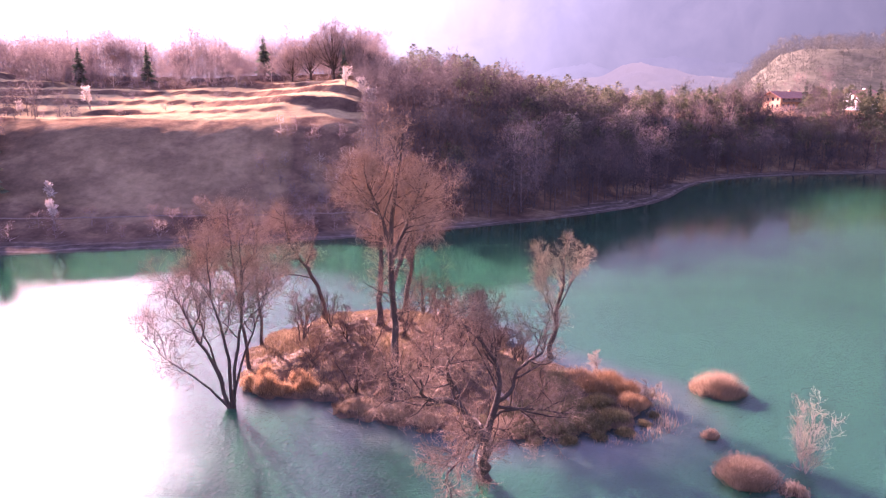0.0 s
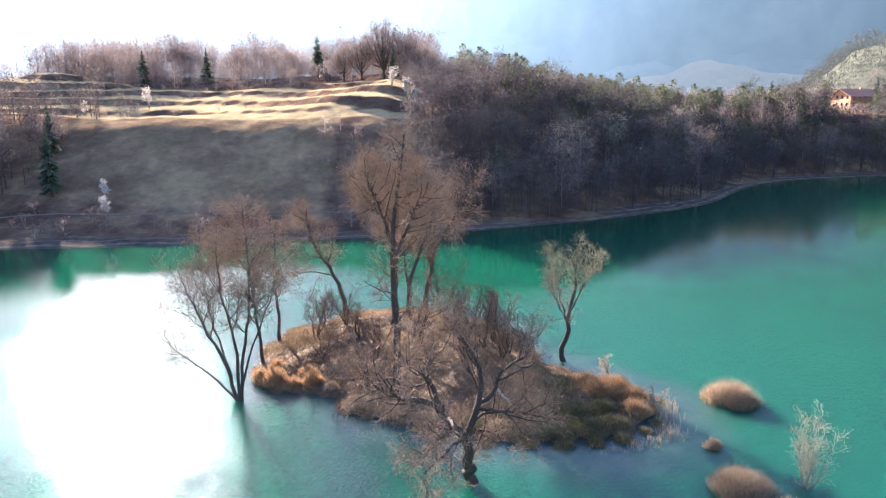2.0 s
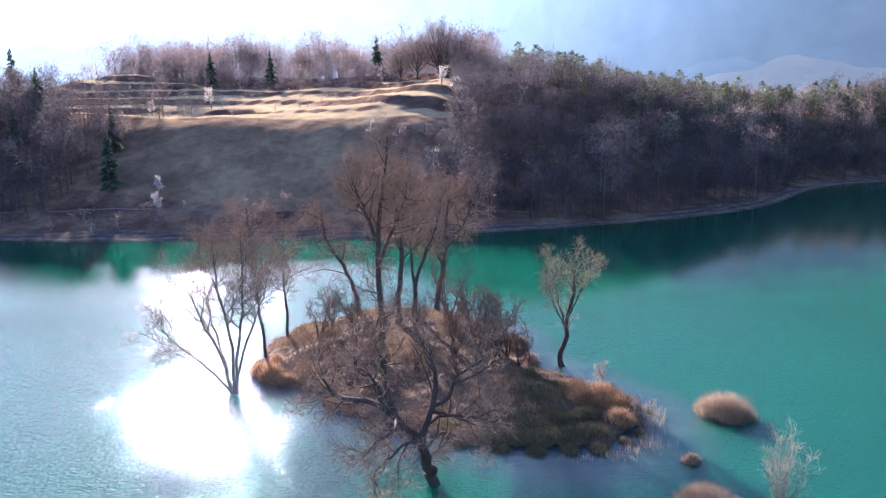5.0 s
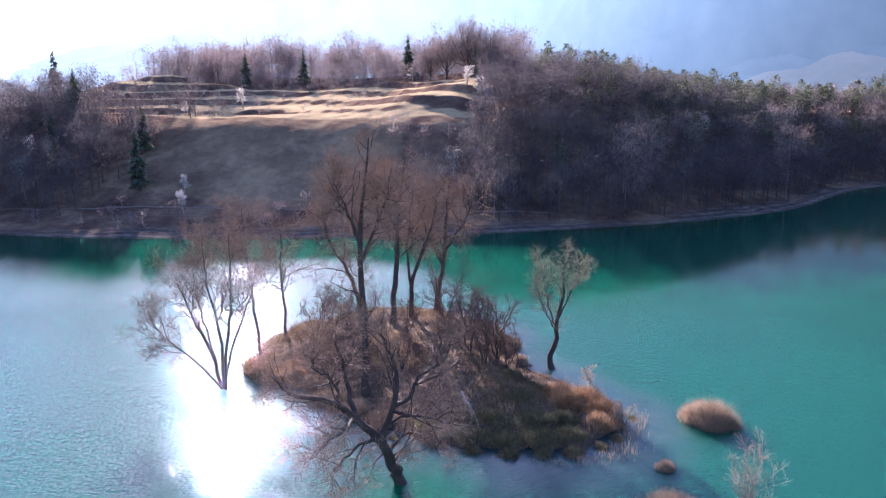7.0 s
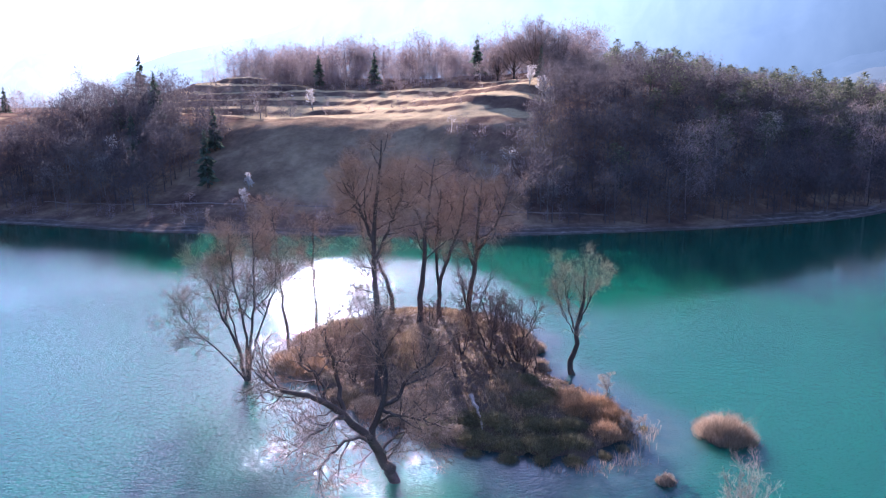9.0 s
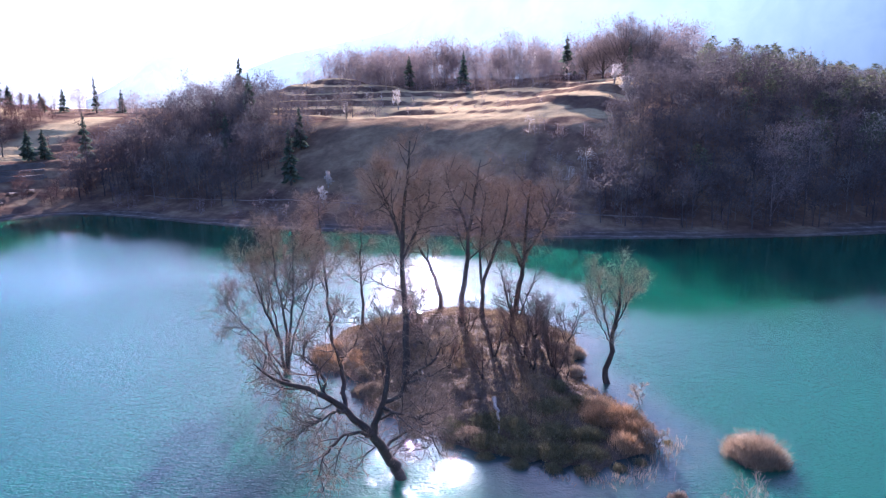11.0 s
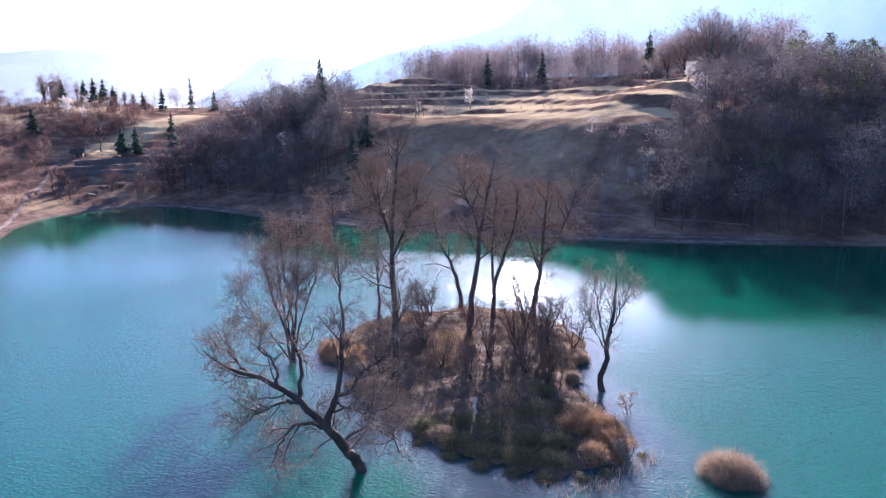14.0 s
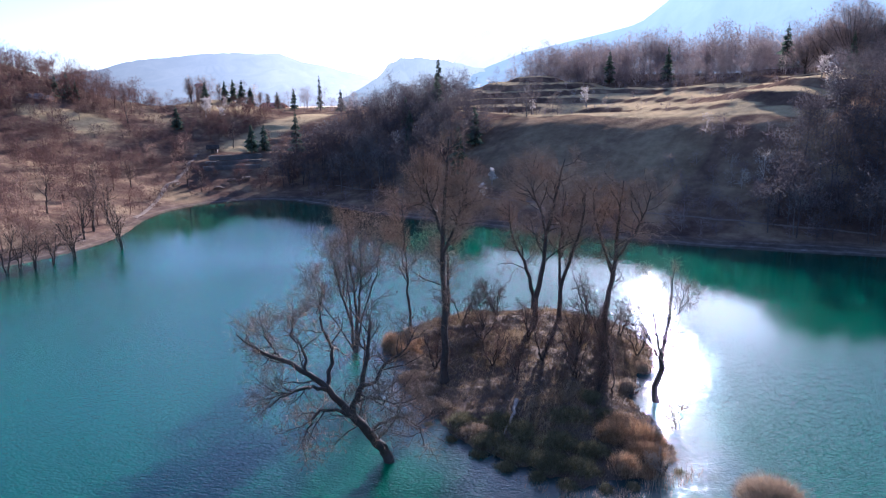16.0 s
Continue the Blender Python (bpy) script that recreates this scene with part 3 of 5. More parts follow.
# haze colours that the slopes give off themselves
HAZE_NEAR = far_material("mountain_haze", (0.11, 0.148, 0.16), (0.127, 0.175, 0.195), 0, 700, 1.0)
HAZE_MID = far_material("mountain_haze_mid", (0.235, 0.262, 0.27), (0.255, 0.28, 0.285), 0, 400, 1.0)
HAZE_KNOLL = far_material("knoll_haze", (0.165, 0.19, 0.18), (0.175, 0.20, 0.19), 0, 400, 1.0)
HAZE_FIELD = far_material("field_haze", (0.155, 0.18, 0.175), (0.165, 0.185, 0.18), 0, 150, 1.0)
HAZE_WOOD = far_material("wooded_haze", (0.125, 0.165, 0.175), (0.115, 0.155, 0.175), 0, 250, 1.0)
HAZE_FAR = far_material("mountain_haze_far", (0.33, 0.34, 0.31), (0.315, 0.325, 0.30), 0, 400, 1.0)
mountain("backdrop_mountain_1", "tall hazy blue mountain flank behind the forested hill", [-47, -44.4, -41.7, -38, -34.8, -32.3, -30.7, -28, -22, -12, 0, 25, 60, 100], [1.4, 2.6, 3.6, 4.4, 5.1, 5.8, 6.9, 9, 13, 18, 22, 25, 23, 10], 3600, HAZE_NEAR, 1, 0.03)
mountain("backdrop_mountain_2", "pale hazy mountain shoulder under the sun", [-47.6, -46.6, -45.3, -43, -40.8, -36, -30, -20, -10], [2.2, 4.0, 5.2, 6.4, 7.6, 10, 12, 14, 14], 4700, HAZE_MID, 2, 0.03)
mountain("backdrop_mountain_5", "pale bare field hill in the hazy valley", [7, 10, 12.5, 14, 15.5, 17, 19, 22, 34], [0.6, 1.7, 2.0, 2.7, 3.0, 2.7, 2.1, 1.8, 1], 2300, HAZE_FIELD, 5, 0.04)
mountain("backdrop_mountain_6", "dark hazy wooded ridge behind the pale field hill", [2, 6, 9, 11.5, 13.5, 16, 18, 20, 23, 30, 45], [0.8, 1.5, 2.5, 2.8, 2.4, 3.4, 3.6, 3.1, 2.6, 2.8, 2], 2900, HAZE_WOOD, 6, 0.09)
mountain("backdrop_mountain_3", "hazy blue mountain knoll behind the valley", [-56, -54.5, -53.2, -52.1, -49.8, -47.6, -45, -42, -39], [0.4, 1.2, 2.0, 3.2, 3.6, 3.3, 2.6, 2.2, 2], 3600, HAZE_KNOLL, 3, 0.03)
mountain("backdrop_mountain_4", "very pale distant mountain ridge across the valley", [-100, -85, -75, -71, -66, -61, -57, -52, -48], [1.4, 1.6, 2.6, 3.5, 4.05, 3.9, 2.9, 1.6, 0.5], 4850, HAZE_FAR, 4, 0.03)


# ---- the trees of the island ----
def foot(x, y):
    return float(max(isle_height(np.array([x]), np.array([y]))[0], -0.6)) - 0.12


bare_tree("willow", "large leaning bare willow growing out of the water beside the island", 2.4, 34.6, -0.5, [
    ([(0, 0, 0), (-0.18, -0.1, 0.9), (-0.3, -1.2, 2.5), (-0.2, -2.1, 3.7), (-0.25, -2.7, 4.6)], 0.33, 0.22),
    ([(-0.22, -2.5, 4.3), (-1.3, -3.5, 5.9), (-1.7, -4.7, 7.1), (-2.6, -5.1, 7.5), (-3.3, -6.2, 8.2), (-3.3, -7.5, 9.4)], 0.22, 0.03),
    ([(-0.2, -2.4, 4.2), (0.1, -2.2, 5.4), (0.45, -2.0, 6.5), (0.25, -1.5, 7.9), (-0.5, -0.8, 8.8), (-1.3, -0.2, 9.6)], 0.19, 0.03),
    ([(-1.25, -3.4, 5.8), (-1.7, -2.8, 6.5), (-2.25, -2.3, 7.5), (-2.1, -2.7, 8.6), (-2.5, -2.9, 9.7), (-2.1, -2.5, 11.2)], 0.14, 0.02),
    ([(-0.25, -2.3, 4.0), (-0.4, -3.4, 4.7), (-0.9, -4.2, 4.7), (-1.7, -4.2, 3.8), (-2.2, -4.2, 3.1), (-2.0, -4.9, 2.3)], 0.11, 0.02),
    ([(-0.3, -1.2, 2.5), (-0.3, -0.5, 2.9), (0.0, 0.4, 3.1), (0.4, 0.9, 3.1), (1.3, 1.2, 2.7), (2.0, 1.0, 1.8)], 0.11, 0.02),
    ([(-1.2, -3.4, 5.7), (-0.9, -4.7, 6.3), (-0.8, -5.7, 6.4), (-1.6, -6.2, 5.8), (-2.0, -6.5, 5.3)], 0.11, 0.02),
    ([(0.3, -2.0, 6.0), (1.1, -1.6, 6.4), (1.6, -1.2, 7.5), (2.7, -0.9, 8.3), (3.0, -0.2, 9.6)], 0.12, 0.02),
    ([(-1.6, -4.4, 6.9), (-1.9, -4.2, 8.0), (-2.8, -4.4, 8.6), (-3.0, -4.2, 9.8)], 0.09, 0.02),
    ([(-2.7, -5.2, 7.5), (-3.8, -4.9, 7.6), (-4.6, -5.2, 8.4), (-5.2, -4.8, 8.7)], 0.08, 0.02),
    ([(0.2, -2.1, 5.7), (1.3, -2.6, 5.9), (2.4, -2.4, 5.7), (3.6, -2.8, 6.4)], 0.09, 0.02),
    ([(-0.1, -2.3, 5.0), (0.9, -1.4, 5.3), (2.0, -1.0, 5.1), (3.0, -0.2, 5.6)], 0.08, 0.02)],
    (8, 0.3, 54, 2.3, 0.05), TWIG, BARK, 3, (7, 6, 3), thick=0.85)
bare_tree("tall_tree", "tallest bare tree on the island with an upright trunk", -3.3, 44.0, foot(-3.3, 44), [
    ([(0, 0, 0), (0.1, 0, 4), (0, 0.1, 8), (-0.1, 0.2, 12), (0.4, 0.2, 15), (0.8, 0.2, 18)], 0.29, 0.045),
    ([(-0.1, 0.2, 11), (-0.7, 0, 12.8), (-1.3, -0.3, 14.4), (-1.7, -0.3, 15.8)], 0.13, 0.03),
    ([(0, 0.1, 10), (0.8, 0.5, 11.8), (1.5, 0.7, 13.6), (1.8, 0.9, 15.4)], 0.12, 0.03)],
    (22, 0.3, 60, 2.5, 0.08), TWIG, BARK, 5, (8, 6, 4))
bare_tree("alder", "bare multi-stemmed tree standing in the water beside the island", -14.4, 43.6, -0.4, [
    ([(0, 0, 0), (-0.8, 0.2, 3), (-2.2, 0.2, 6), (-3.8, 0.4, 9.6)], 0.15, 0.025),
    ([(0.1, 0, 0), (0, 0.3, 4), (-0.9, 0.5, 8), (-1.0, 0.4, 11.8)], 0.135, 0.025),
    ([(0.3, 0.1, 1.5), (1.2, 0.4, 4.5), (2.4, 0.8, 7.5), (3.0, 1.0, 10.2)], 0.085, 0.018),
    ([(0.2, 0, 0.1), (0.6, 0.2, 4), (1.2, 0.2, 8), (1.2, 0.4, 12)], 0.135, 0.025),
    ([(-0.2, 0, 0.6), (-1.6, -0.4, 2.4), (-3.4, -0.8, 4), (-5.2, -1.0, 5.6)], 0.085, 0.018),
    ([(-0.4, 0.1, 2), (-1.5, 0.6, 5), (-2.2, 1.0, 8), (-2.6, 1.2, 11)], 0.085, 0.018)],
    (10, 0.42, 46, 3.0, 0.08), TWIG, BARK, 7, (8, 6, 4))
bare_tree("poplar", "slim upright bare tree at the island's tip", -14.9, 50.2, foot(-14.9, 50.2), [
    ([(0, 0, 0), (-0.3, 0, 3.5), (-0.7, 0.2, 7), (-1.0, 0.2, 12.3)], 0.14, 0.025)], (18, 0.36, 56, 3.4, 0.06), TWIG, BARK, 9, (8, 7, 4), thick=1.0)
bare_tree("poplar", "slim upright bare tree at the island's tip", -15.2, 55.2, foot(-15.2, 55.2), [
    ([(0, 0, 0), (0, 0, 3), (-0.2, 0.2, 6), (0.1, 0.2, 10.5)], 0.15, 0.03)], (15, 0.36, 56, 3.0, 0.05), TWIG, BARK, 10, (8, 6, 4), thick=1.0)
bare_tree("leaning_tree", "bare tree leaning over from the back of the island", -11.3, 63.0, foot(-11.3, 63), [
    ([(0, 0, 0), (0, 0, 1.6), (-0.9, 0.2, 4), (-2.2, 0.2, 6), (-3.2, 0.2, 8.2), (-3.4, 0.2, 10.5)], 0.24, 0.04)], (14, 0.35, 58, 3.4, 0.03), TWIG, BARK, 12, (8, 7, 4), thick=1.0)
bare_tree("ash_tree", "tall bare forked tree on the island's crest", -5.4, 56.4, foot(-5.4, 56.4), [
    ([(0, 0, 0), (0.1, 0.6, 4), (0.1, 1.6, 8), (0.1, 2.6, 11), (0.2, 3.6, 14.2)], 0.27, 0.04),
    ([(0.1, 1.4, 7.5), (-0.8, 1.8, 9.5), (-2.0, 2.0, 11.5), (-2.5, 2.0, 13.3)], 0.14, 0.03)], (14, 0.35, 55, 3.4, 0.06), TWIG, BARK, 14, (8, 7, 4), thick=1.0)
bare_tree("ash_tree", "bare tree with two stems spreading apart on the island's crest", -4.4, 58.6, foot(-4.4, 58.6), [
    ([(0, 0, 0), (0, 0.1, 3), (1.0, 0.2, 6), (2.1, 0.2, 9), (2.4, 0.2, 12)], 0.22, 0.03),
    ([(0.1, 0, 2), (-0.4, 0.4, 5), (-0.2, 0.4, 9), (0.2, 0.4, 11.6)], 0.15, 0.03)], (13, 0.35, 52, 3.0, 0.06), TWIG, BARK, 16, (8, 6, 4), thick=1.0)
bare_tree("ash_tree", "broad bare tree at the far end of the island", -3.7, 64.4, foot(-3.7, 64.4), [
    ([(0, 0, 0), (0.4, 0, 3), (0.8, 0.2, 6), (1.0, 0.2, 9), (1.4, 0.2, 13.4)], 0.28, 0.04),
    ([(0.8, 0.2, 6), (2.0, 0.4, 8), (3.4, 0.6, 10.5), (4.0, 0.6, 12.6)], 0.15, 0.03),
    ([(0.6, 0.1, 5), (-0.6, 0.2, 7.6), (-1.6, 0.2, 10.2), (-1.7, 0.2, 12.6)], 0.15, 0.03)], (12, 0.3, 56, 3.4, 0.04), TWIG, BARK, 18, (8, 7, 4), thick=1.0)
bare_tree("bent_willow", "bare young willow with a bent trunk standing in the shallows", 8.9, 53.0, -0.4, [
    ([(0, 0, 0), (-0.35, 0, 1.3), (0.15, 0, 2.6), (0.15, 0, 4.0), (0.5, 0, 6.2), (0.8, 0, 10.1)], 0.24, 0.02),
    ([(0.15, 0, 3.8), (-0.4, 0.2, 5.2), (-0.9, 0.3, 7.2), (-1.2, 0.3, 9.4)], 0.075, 0.015),
    ([(0.2, 0, 4.4), (0.8, -0.3, 5.8), (1.4, -0.4, 7.4), (1.9, -0.5, 9.2)], 0.06, 0.015),
    ([(0.18, 0, 3.4), (-0.3, -0.3, 4.4), (-0.9, -0.5, 5.8), (-1.4, -0.5, 7.6)], 0.05, 0.015)], (9, 0.3, 23, 1.9, 0.15), TWIG_YELLOW, BARK, 20, (7, 6, 4), thick=0.7)
def sapling(x, y, h, seed):
    """Many slim stems fanning out of one stool."""
    r = np.random.default_rng(seed)
    st = []
    for k in range(8):
        a, q = k * 2.4, 0.26 * math.sqrt((k + 0.2) / 8)
        c, w, t = math.cos(a) * q * h + 0.02 * k, math.sin(a) * q * h, h * (1.03 - 1.5 * q) * (0.92 + 0.12 * r.random())
        st.append(([(0.2 * c, 0.2 * w, 0), (0.5 * c, 0.5 * w, 0.35 * t), (0.8 * c, 0.8 * w, 0.7 * t), (c, w, t)], 0.026, 0.006))
    return bare_tree("birch_sapling", "pale bare sapling with many stems standing in the water", x, y, -0.3, st, (12, 0.1, 42, 1.0, 0.1), TWIG_PALE, BARK_PALE, seed, (4, 2, 1), "", "shrub", 0.5)


sapling(20.3, 35.4, 5.2, 22)


def shrub(x, y, h, seed, label, twigs=TWIG, lean=0.15, z=None, stems=4):
    rng = np.random.default_rng(seed)
    st = []
    for k in range(stems):
        a, s = rng.random() * 6.28, lean * h * (0.5 + rng.random())
        st.append(([(0, 0, 0), (0.4 * s * math.cos(a), 0.4 * s * math.sin(a), 0.35 * h), (s * math.cos(a), s * math.sin(a), h * (0.75 + 0.3 * rng.random()))], 0.018 * h, 0.008))
    return bare_tree("shrub", label, x, y, foot(x, y) if z is None else z, st, (7, 0.25, 45, 0.32 * h, 0.05), twigs, BARK, seed, (5, 3, 3), "shrubs of the island", "shrub", 0.85)


for k, (x, y, h, lean) in enumerate([(-1.7, 59.6, 5.2, 0.35), (1.2, 57.5, 4.4, 0.3), (3.2, 55.5, 4.8, 0.3), (4.4, 53.5, 4.2, 0.3), (2.4, 52.0, 4.4, 0.25), (-0.2, 55.5, 3.4, 0.3), (-9.5, 56, 3.6, 0.3),
                                   (-11.5, 53.5, 3.8, 0.35), (-12.2, 58.5, 3.4, 0.35), (-5.5, 50, 3.0, 0.4), (-1.8, 47.5, 3.2, 0.4), (-6.2, 45.6, 3.6, 0.35), (3.6, 58.6, 3.6, 0.3), (-3.2, 53.2, 3.4, 0.35), (0.8, 50.2, 3.2, 0.4), (3.9, 50.4, 3.0, 0.35), (-7.6, 52.4, 3.0, 0.4), (1.6, 46.6, 2.6, 0.45), (5.6, 50.6, 2.8, 0.35), (-9.8, 49.2, 2.8, 0.4), (-0.6, 62.2, 3.8, 0.3)]):
    shrub(x, y, h, 40 + k, "bare brown shrub on the island's grass", TWIG_DARK, lean)
shrub(6.3, 51.4, 3.4, 61, "slender bare sapling at the island's edge", TWIG, 0.08, None, 1)
shrub(12.0, 50.4, 1.6, 62, "low bare twigs in the shallows", TWIG_PALE, 0.3, -0.2, 3)
shrub(14.3, 44.6, 1.7, 63, "low bare twigs in the shallows", TWIG_PALE, 0.3, -0.2, 4)


# ---- reeds, tussocks, grass ----
def tussock(name, label, x, y, z, r, h, n, material, seed, squash=1.0, width=0.03, group="reed clumps", category="reed clump"):
    """A dome of arching dry blades on a low root mound."""
    rng = np.random.default_rng(seed)
    base = new(name)
    base.matrix_basis = pose(x, y, z)
    m = 5 + int(9 * r)
    ca, cq = rng.random(m) * 6.28, np.sqrt(rng.random(m))
    lump = 1 + 0.16 * np.sin(3 * ca + seed) + 0.1 * np.sin(7 * ca + 2 * seed)
    C = np.stack([cq * np.cos(ca) * lump, cq * np.sin(ca) * lump], -1) * 0.72 * r
    tall = (1 - 0.5 * cq ** 2.5) * (0.75 + 0.4 * rng.random(m))
    g = rng.integers(m, size=n)
    off = rng.normal(size=(n, 2)) * (0.16 * r + 0.08)
    xy = (C[g] + off) * np.array([1, squash])
    q = np.clip(np.hypot(xy[:, 0], xy[:, 1] / squash) / r, 0, 1.15)
    P = np.column_stack([xy * np.clip(1.0 / np.maximum(q, 1e-3), 0, 1)[:, None], 0.10 * (1 - q)])
    hh = h * tall[g] * np.clip(1.05 - 0.55 * q ** 2, 0.3, 1) * (0.5 + 0.55 * rng.random(n) ** 0.7)
    lean = np.column_stack([off * 0.6 + xy * 0.06, 0 * q]) + rng.normal(size=(n, 3)) * np.array([0.12, 0.12, 0])
    M = P + lean * 0.4 * hh[:, None] + np.column_stack([0 * q, 0 * q, hh * 0.65])
    Q = M + lean * 0.6 * hh[:, None] + np.column_stack([0 * q, 0 * q, hh * 0.28]) + rng.normal(size=(n, 3)) * np.array([0.05, 0.05, 0.03])
    side = unit(np.cross(M - P, rng.normal(size=(n, 3)))) * width / 2
    V = np.stack([P - side, P + side, M + side * 0.8, M - side * 0.8, Q], 1).reshape(-1, 3)
    i = np.arange(n)[:, None] * 5
    pile = Pile().add(V, i + np.array([[0, 1, 2, 3]]), i + np.array([[3, 2, 4]]))
    # frayed seed heads at the tips
    k = rng.integers(n, size=n // 2)
    T = M[k] + (Q[k] - M[k]) * rng.uniform(0.5, 1.0, (len(k), 1))
    pile.add(*ribbons(T, T + rng.normal(size=T.shape) * np.array([0.07, 0.07, 0.04]) + np.array([0, 0, 0.05]), np.full(len(k), width * 1.2), rng))
    tagged(part("reed_mass", pile.mesh("reed_mass", material), base), kind="stuff")
    ring = np.linspace(0, 6.283, 17)[:-1]
    lum = 1 + 0.22 * np.sin(3 * ring + seed)
    V = [np.stack([np.cos(ring) * r * k * lum, np.sin(ring) * r * squash * k * lum, 0 * ring + zz], -1) for k, zz in ((0.85, -0.45), (0.74, 0.05), (0.4, 0.22 * h))]
    idx = np.arange(48).reshape(3, 16)
    F = np.stack([idx[:-1], np.roll(idx, -1, 1)[:-1], np.roll(idx, -1, 1)[1:], idx[1:]], -1).reshape(-1, 4)
    V = np.concatenate(V + [np.array([[0, 0, 0.3 * h]])])
    cap = np.stack([idx[2], np.roll(idx[2], -1), np.full(16, 48)], -1)
    part("root_mound", mesh_np("root_mound", V, [F, cap], EARTH), base)
    return tagged(base, label, category, group)


tussock("reed_clump", "round tawny reed clump standing alone in the water", 19.7, 46.3, -0.05, 1.9, 1.45, 9000, STRAW, 1, 0.85, 0.017)
tussock("reed_clump", "broad tawny reed clump standing alone in the water", 16.75, 34.7, -0.05, 1.7, 1.4, 8000, STRAW, 2, 0.85, 0.017)
tussock("reed_clump", "small tawny reed tuft in the water", 16.6, 39.5, -0.05, 0.55, 0.6, 700, STRAW, 3)
tussock("reed_clump", "small tawny reed tuft in the water", 18.6, 33.3, -0.05, 0.8, 0.6, 700, STRAW, 4)
rng = np.random.default_rng(77)
for k, (x, y, r, h) in enumerate([(9.8, 47.3, 1.3, 1.2), (11.6, 46.4, 1.5, 1.35), (12.8, 45.2, 1.3, 1.2), (12.6, 43.4, 1.1, 1.0), (10.4, 45.6, 1.2, 1.0), (13.6, 44.2, 0.8, 0.8), (-12.7, 46.4, 1.0, 1.35), (-11.2, 46.0, 0.8, 1.0),
                                  (-9.8, 46.3, 0.9, 1.15), (-14.0, 47.2, 0.8, 1.1), (-13.2, 48.6, 0.7, 0.9), (-10.6, 47.6, 0.7, 0.8), (-8.2, 45.4, 0.6, 0.7), (3.6, 40.4, 1.2, 0.5), (-1.0, 41.3, 1.2, 0.5), (-3.4, 42.2, 1.3, 0.55), (-5.8, 43.2, 1.2, 0.55), (4.9, 57.2, 0.9, 0.9), (6.2, 53.2, 0.8, 0.7)]):
    tussock("grass_tussock", "tawny orange grass tussock on the island's edge", x, y, foot(x, y) + 0.1, r, h, int(1500 * r * r), REED_RED if abs(x) > 9 else STRAW, 10 + k, 0.9, 0.024, "tussocks of the island", "tussock")
for k, (x, y, r, h) in enumerate([(5.2, 40.2, 1.4, 0.56), (7.2, 40.4, 1.5, 0.56), (9.2, 40.9, 1.5, 0.56), (11.0, 41.6, 1.3, 0.56), (8.4, 42.6, 1.5, 0.56), (6.2, 42.2, 1.6, 0.56), (10.4, 43.4, 1.3, 0.62), (4.2, 42.4, 1.5, 0.50),
                                  (7.6, 45.0, 1.6, 0.56), (8.4, 47.6, 1.3, 0.56), (2.2, 40.6, 1.3, 0.50), (6.4, 48.5, 1.2, 0.56)]):
    tussock("sedge_tussock", "olive brown sedge tussock on the island's edge", x, y, foot(x, y) + 0.1, r, h, int(1300 * r * r), SEDGE, 40 + k, 0.9, 0.024, "tussocks of the island", "tussock")


for k, (x, y, r) in enumerate([(3.0, 38.9, 0.5), (5.6, 38.8, 0.65), (7.6, 38.9, 0.8), (9.6, 39.4, 0.7), (11.4, 40.0, 0.75), (12.9, 41.2, 0.6), (13.9, 42.4, 0.5), (0.4, 39.2, 0.45), (14.8, 45.6, 0.4)]):
    tussock("sedge_tussock", "small dark sedge mound standing in the shallows", x, y, -0.12, r, 0.5 * r + 0.15, int(1900 * r * r) + 60, SEDGE, 70 + k, 0.9, 0.022, "tussocks of the island", "tussock")


def shallow_reeds(patches, seed):
    """Thin single stalks standing in shallow water."""
    rng = np.random.default_rng(seed)
    pile = Pile()
    for x, y, rx, ry, n, h in patches:
        P = np.column_stack([x + rng.normal(size=n) * rx, y + rng.normal(size=n) * ry, np.full(n, -0.3)])
        L = h * (0.4 + 0.7 * rng.random((n, 1)))
        M = P + np.array([0, 0, 1.0]) * (0.3 + 0.6 * L) + rng.normal(size=(n, 3)) * np.array([0.09, 0.09, 0])
        Q = M + np.array([0, 0, 0.4]) * L + rng.normal(size=(n, 3)) * np.array([0.14, 0.14, 0.03])
        side = unit(np.cross(M - P, rng.normal(size=(n, 3)))) * 0.008
        i = np.arange(n)[:, None] * 5
        pile.add(np.stack([P - side, P + side, M + side, M - side, Q], 1), i + np.array([[0, 1, 2, 3]]), i + np.array([[3, 2, 4]]))
    return tagged(new("shallow_reeds", pile.mesh("shallow_reeds", STRAW)), "thin pale reed stalks standing in the shallows off the island", "reeds", kind="stuff")


shallow_reeds([(14.6, 43.8, 0.5, 0.7, 170, 0.7), (14.2, 41.1, 0.5, 0.5, 150, 0.55), (13.4, 40.2, 0.5, 0.3, 70, 0.4), (12.2, 39.2, 0.6, 0.3, 90, 0.4), (10.4, 38.7, 0.5, 0.25, 60, 0.35), (15.2, 45.4, 0.4, 0.5, 80, 0.5)], 500)


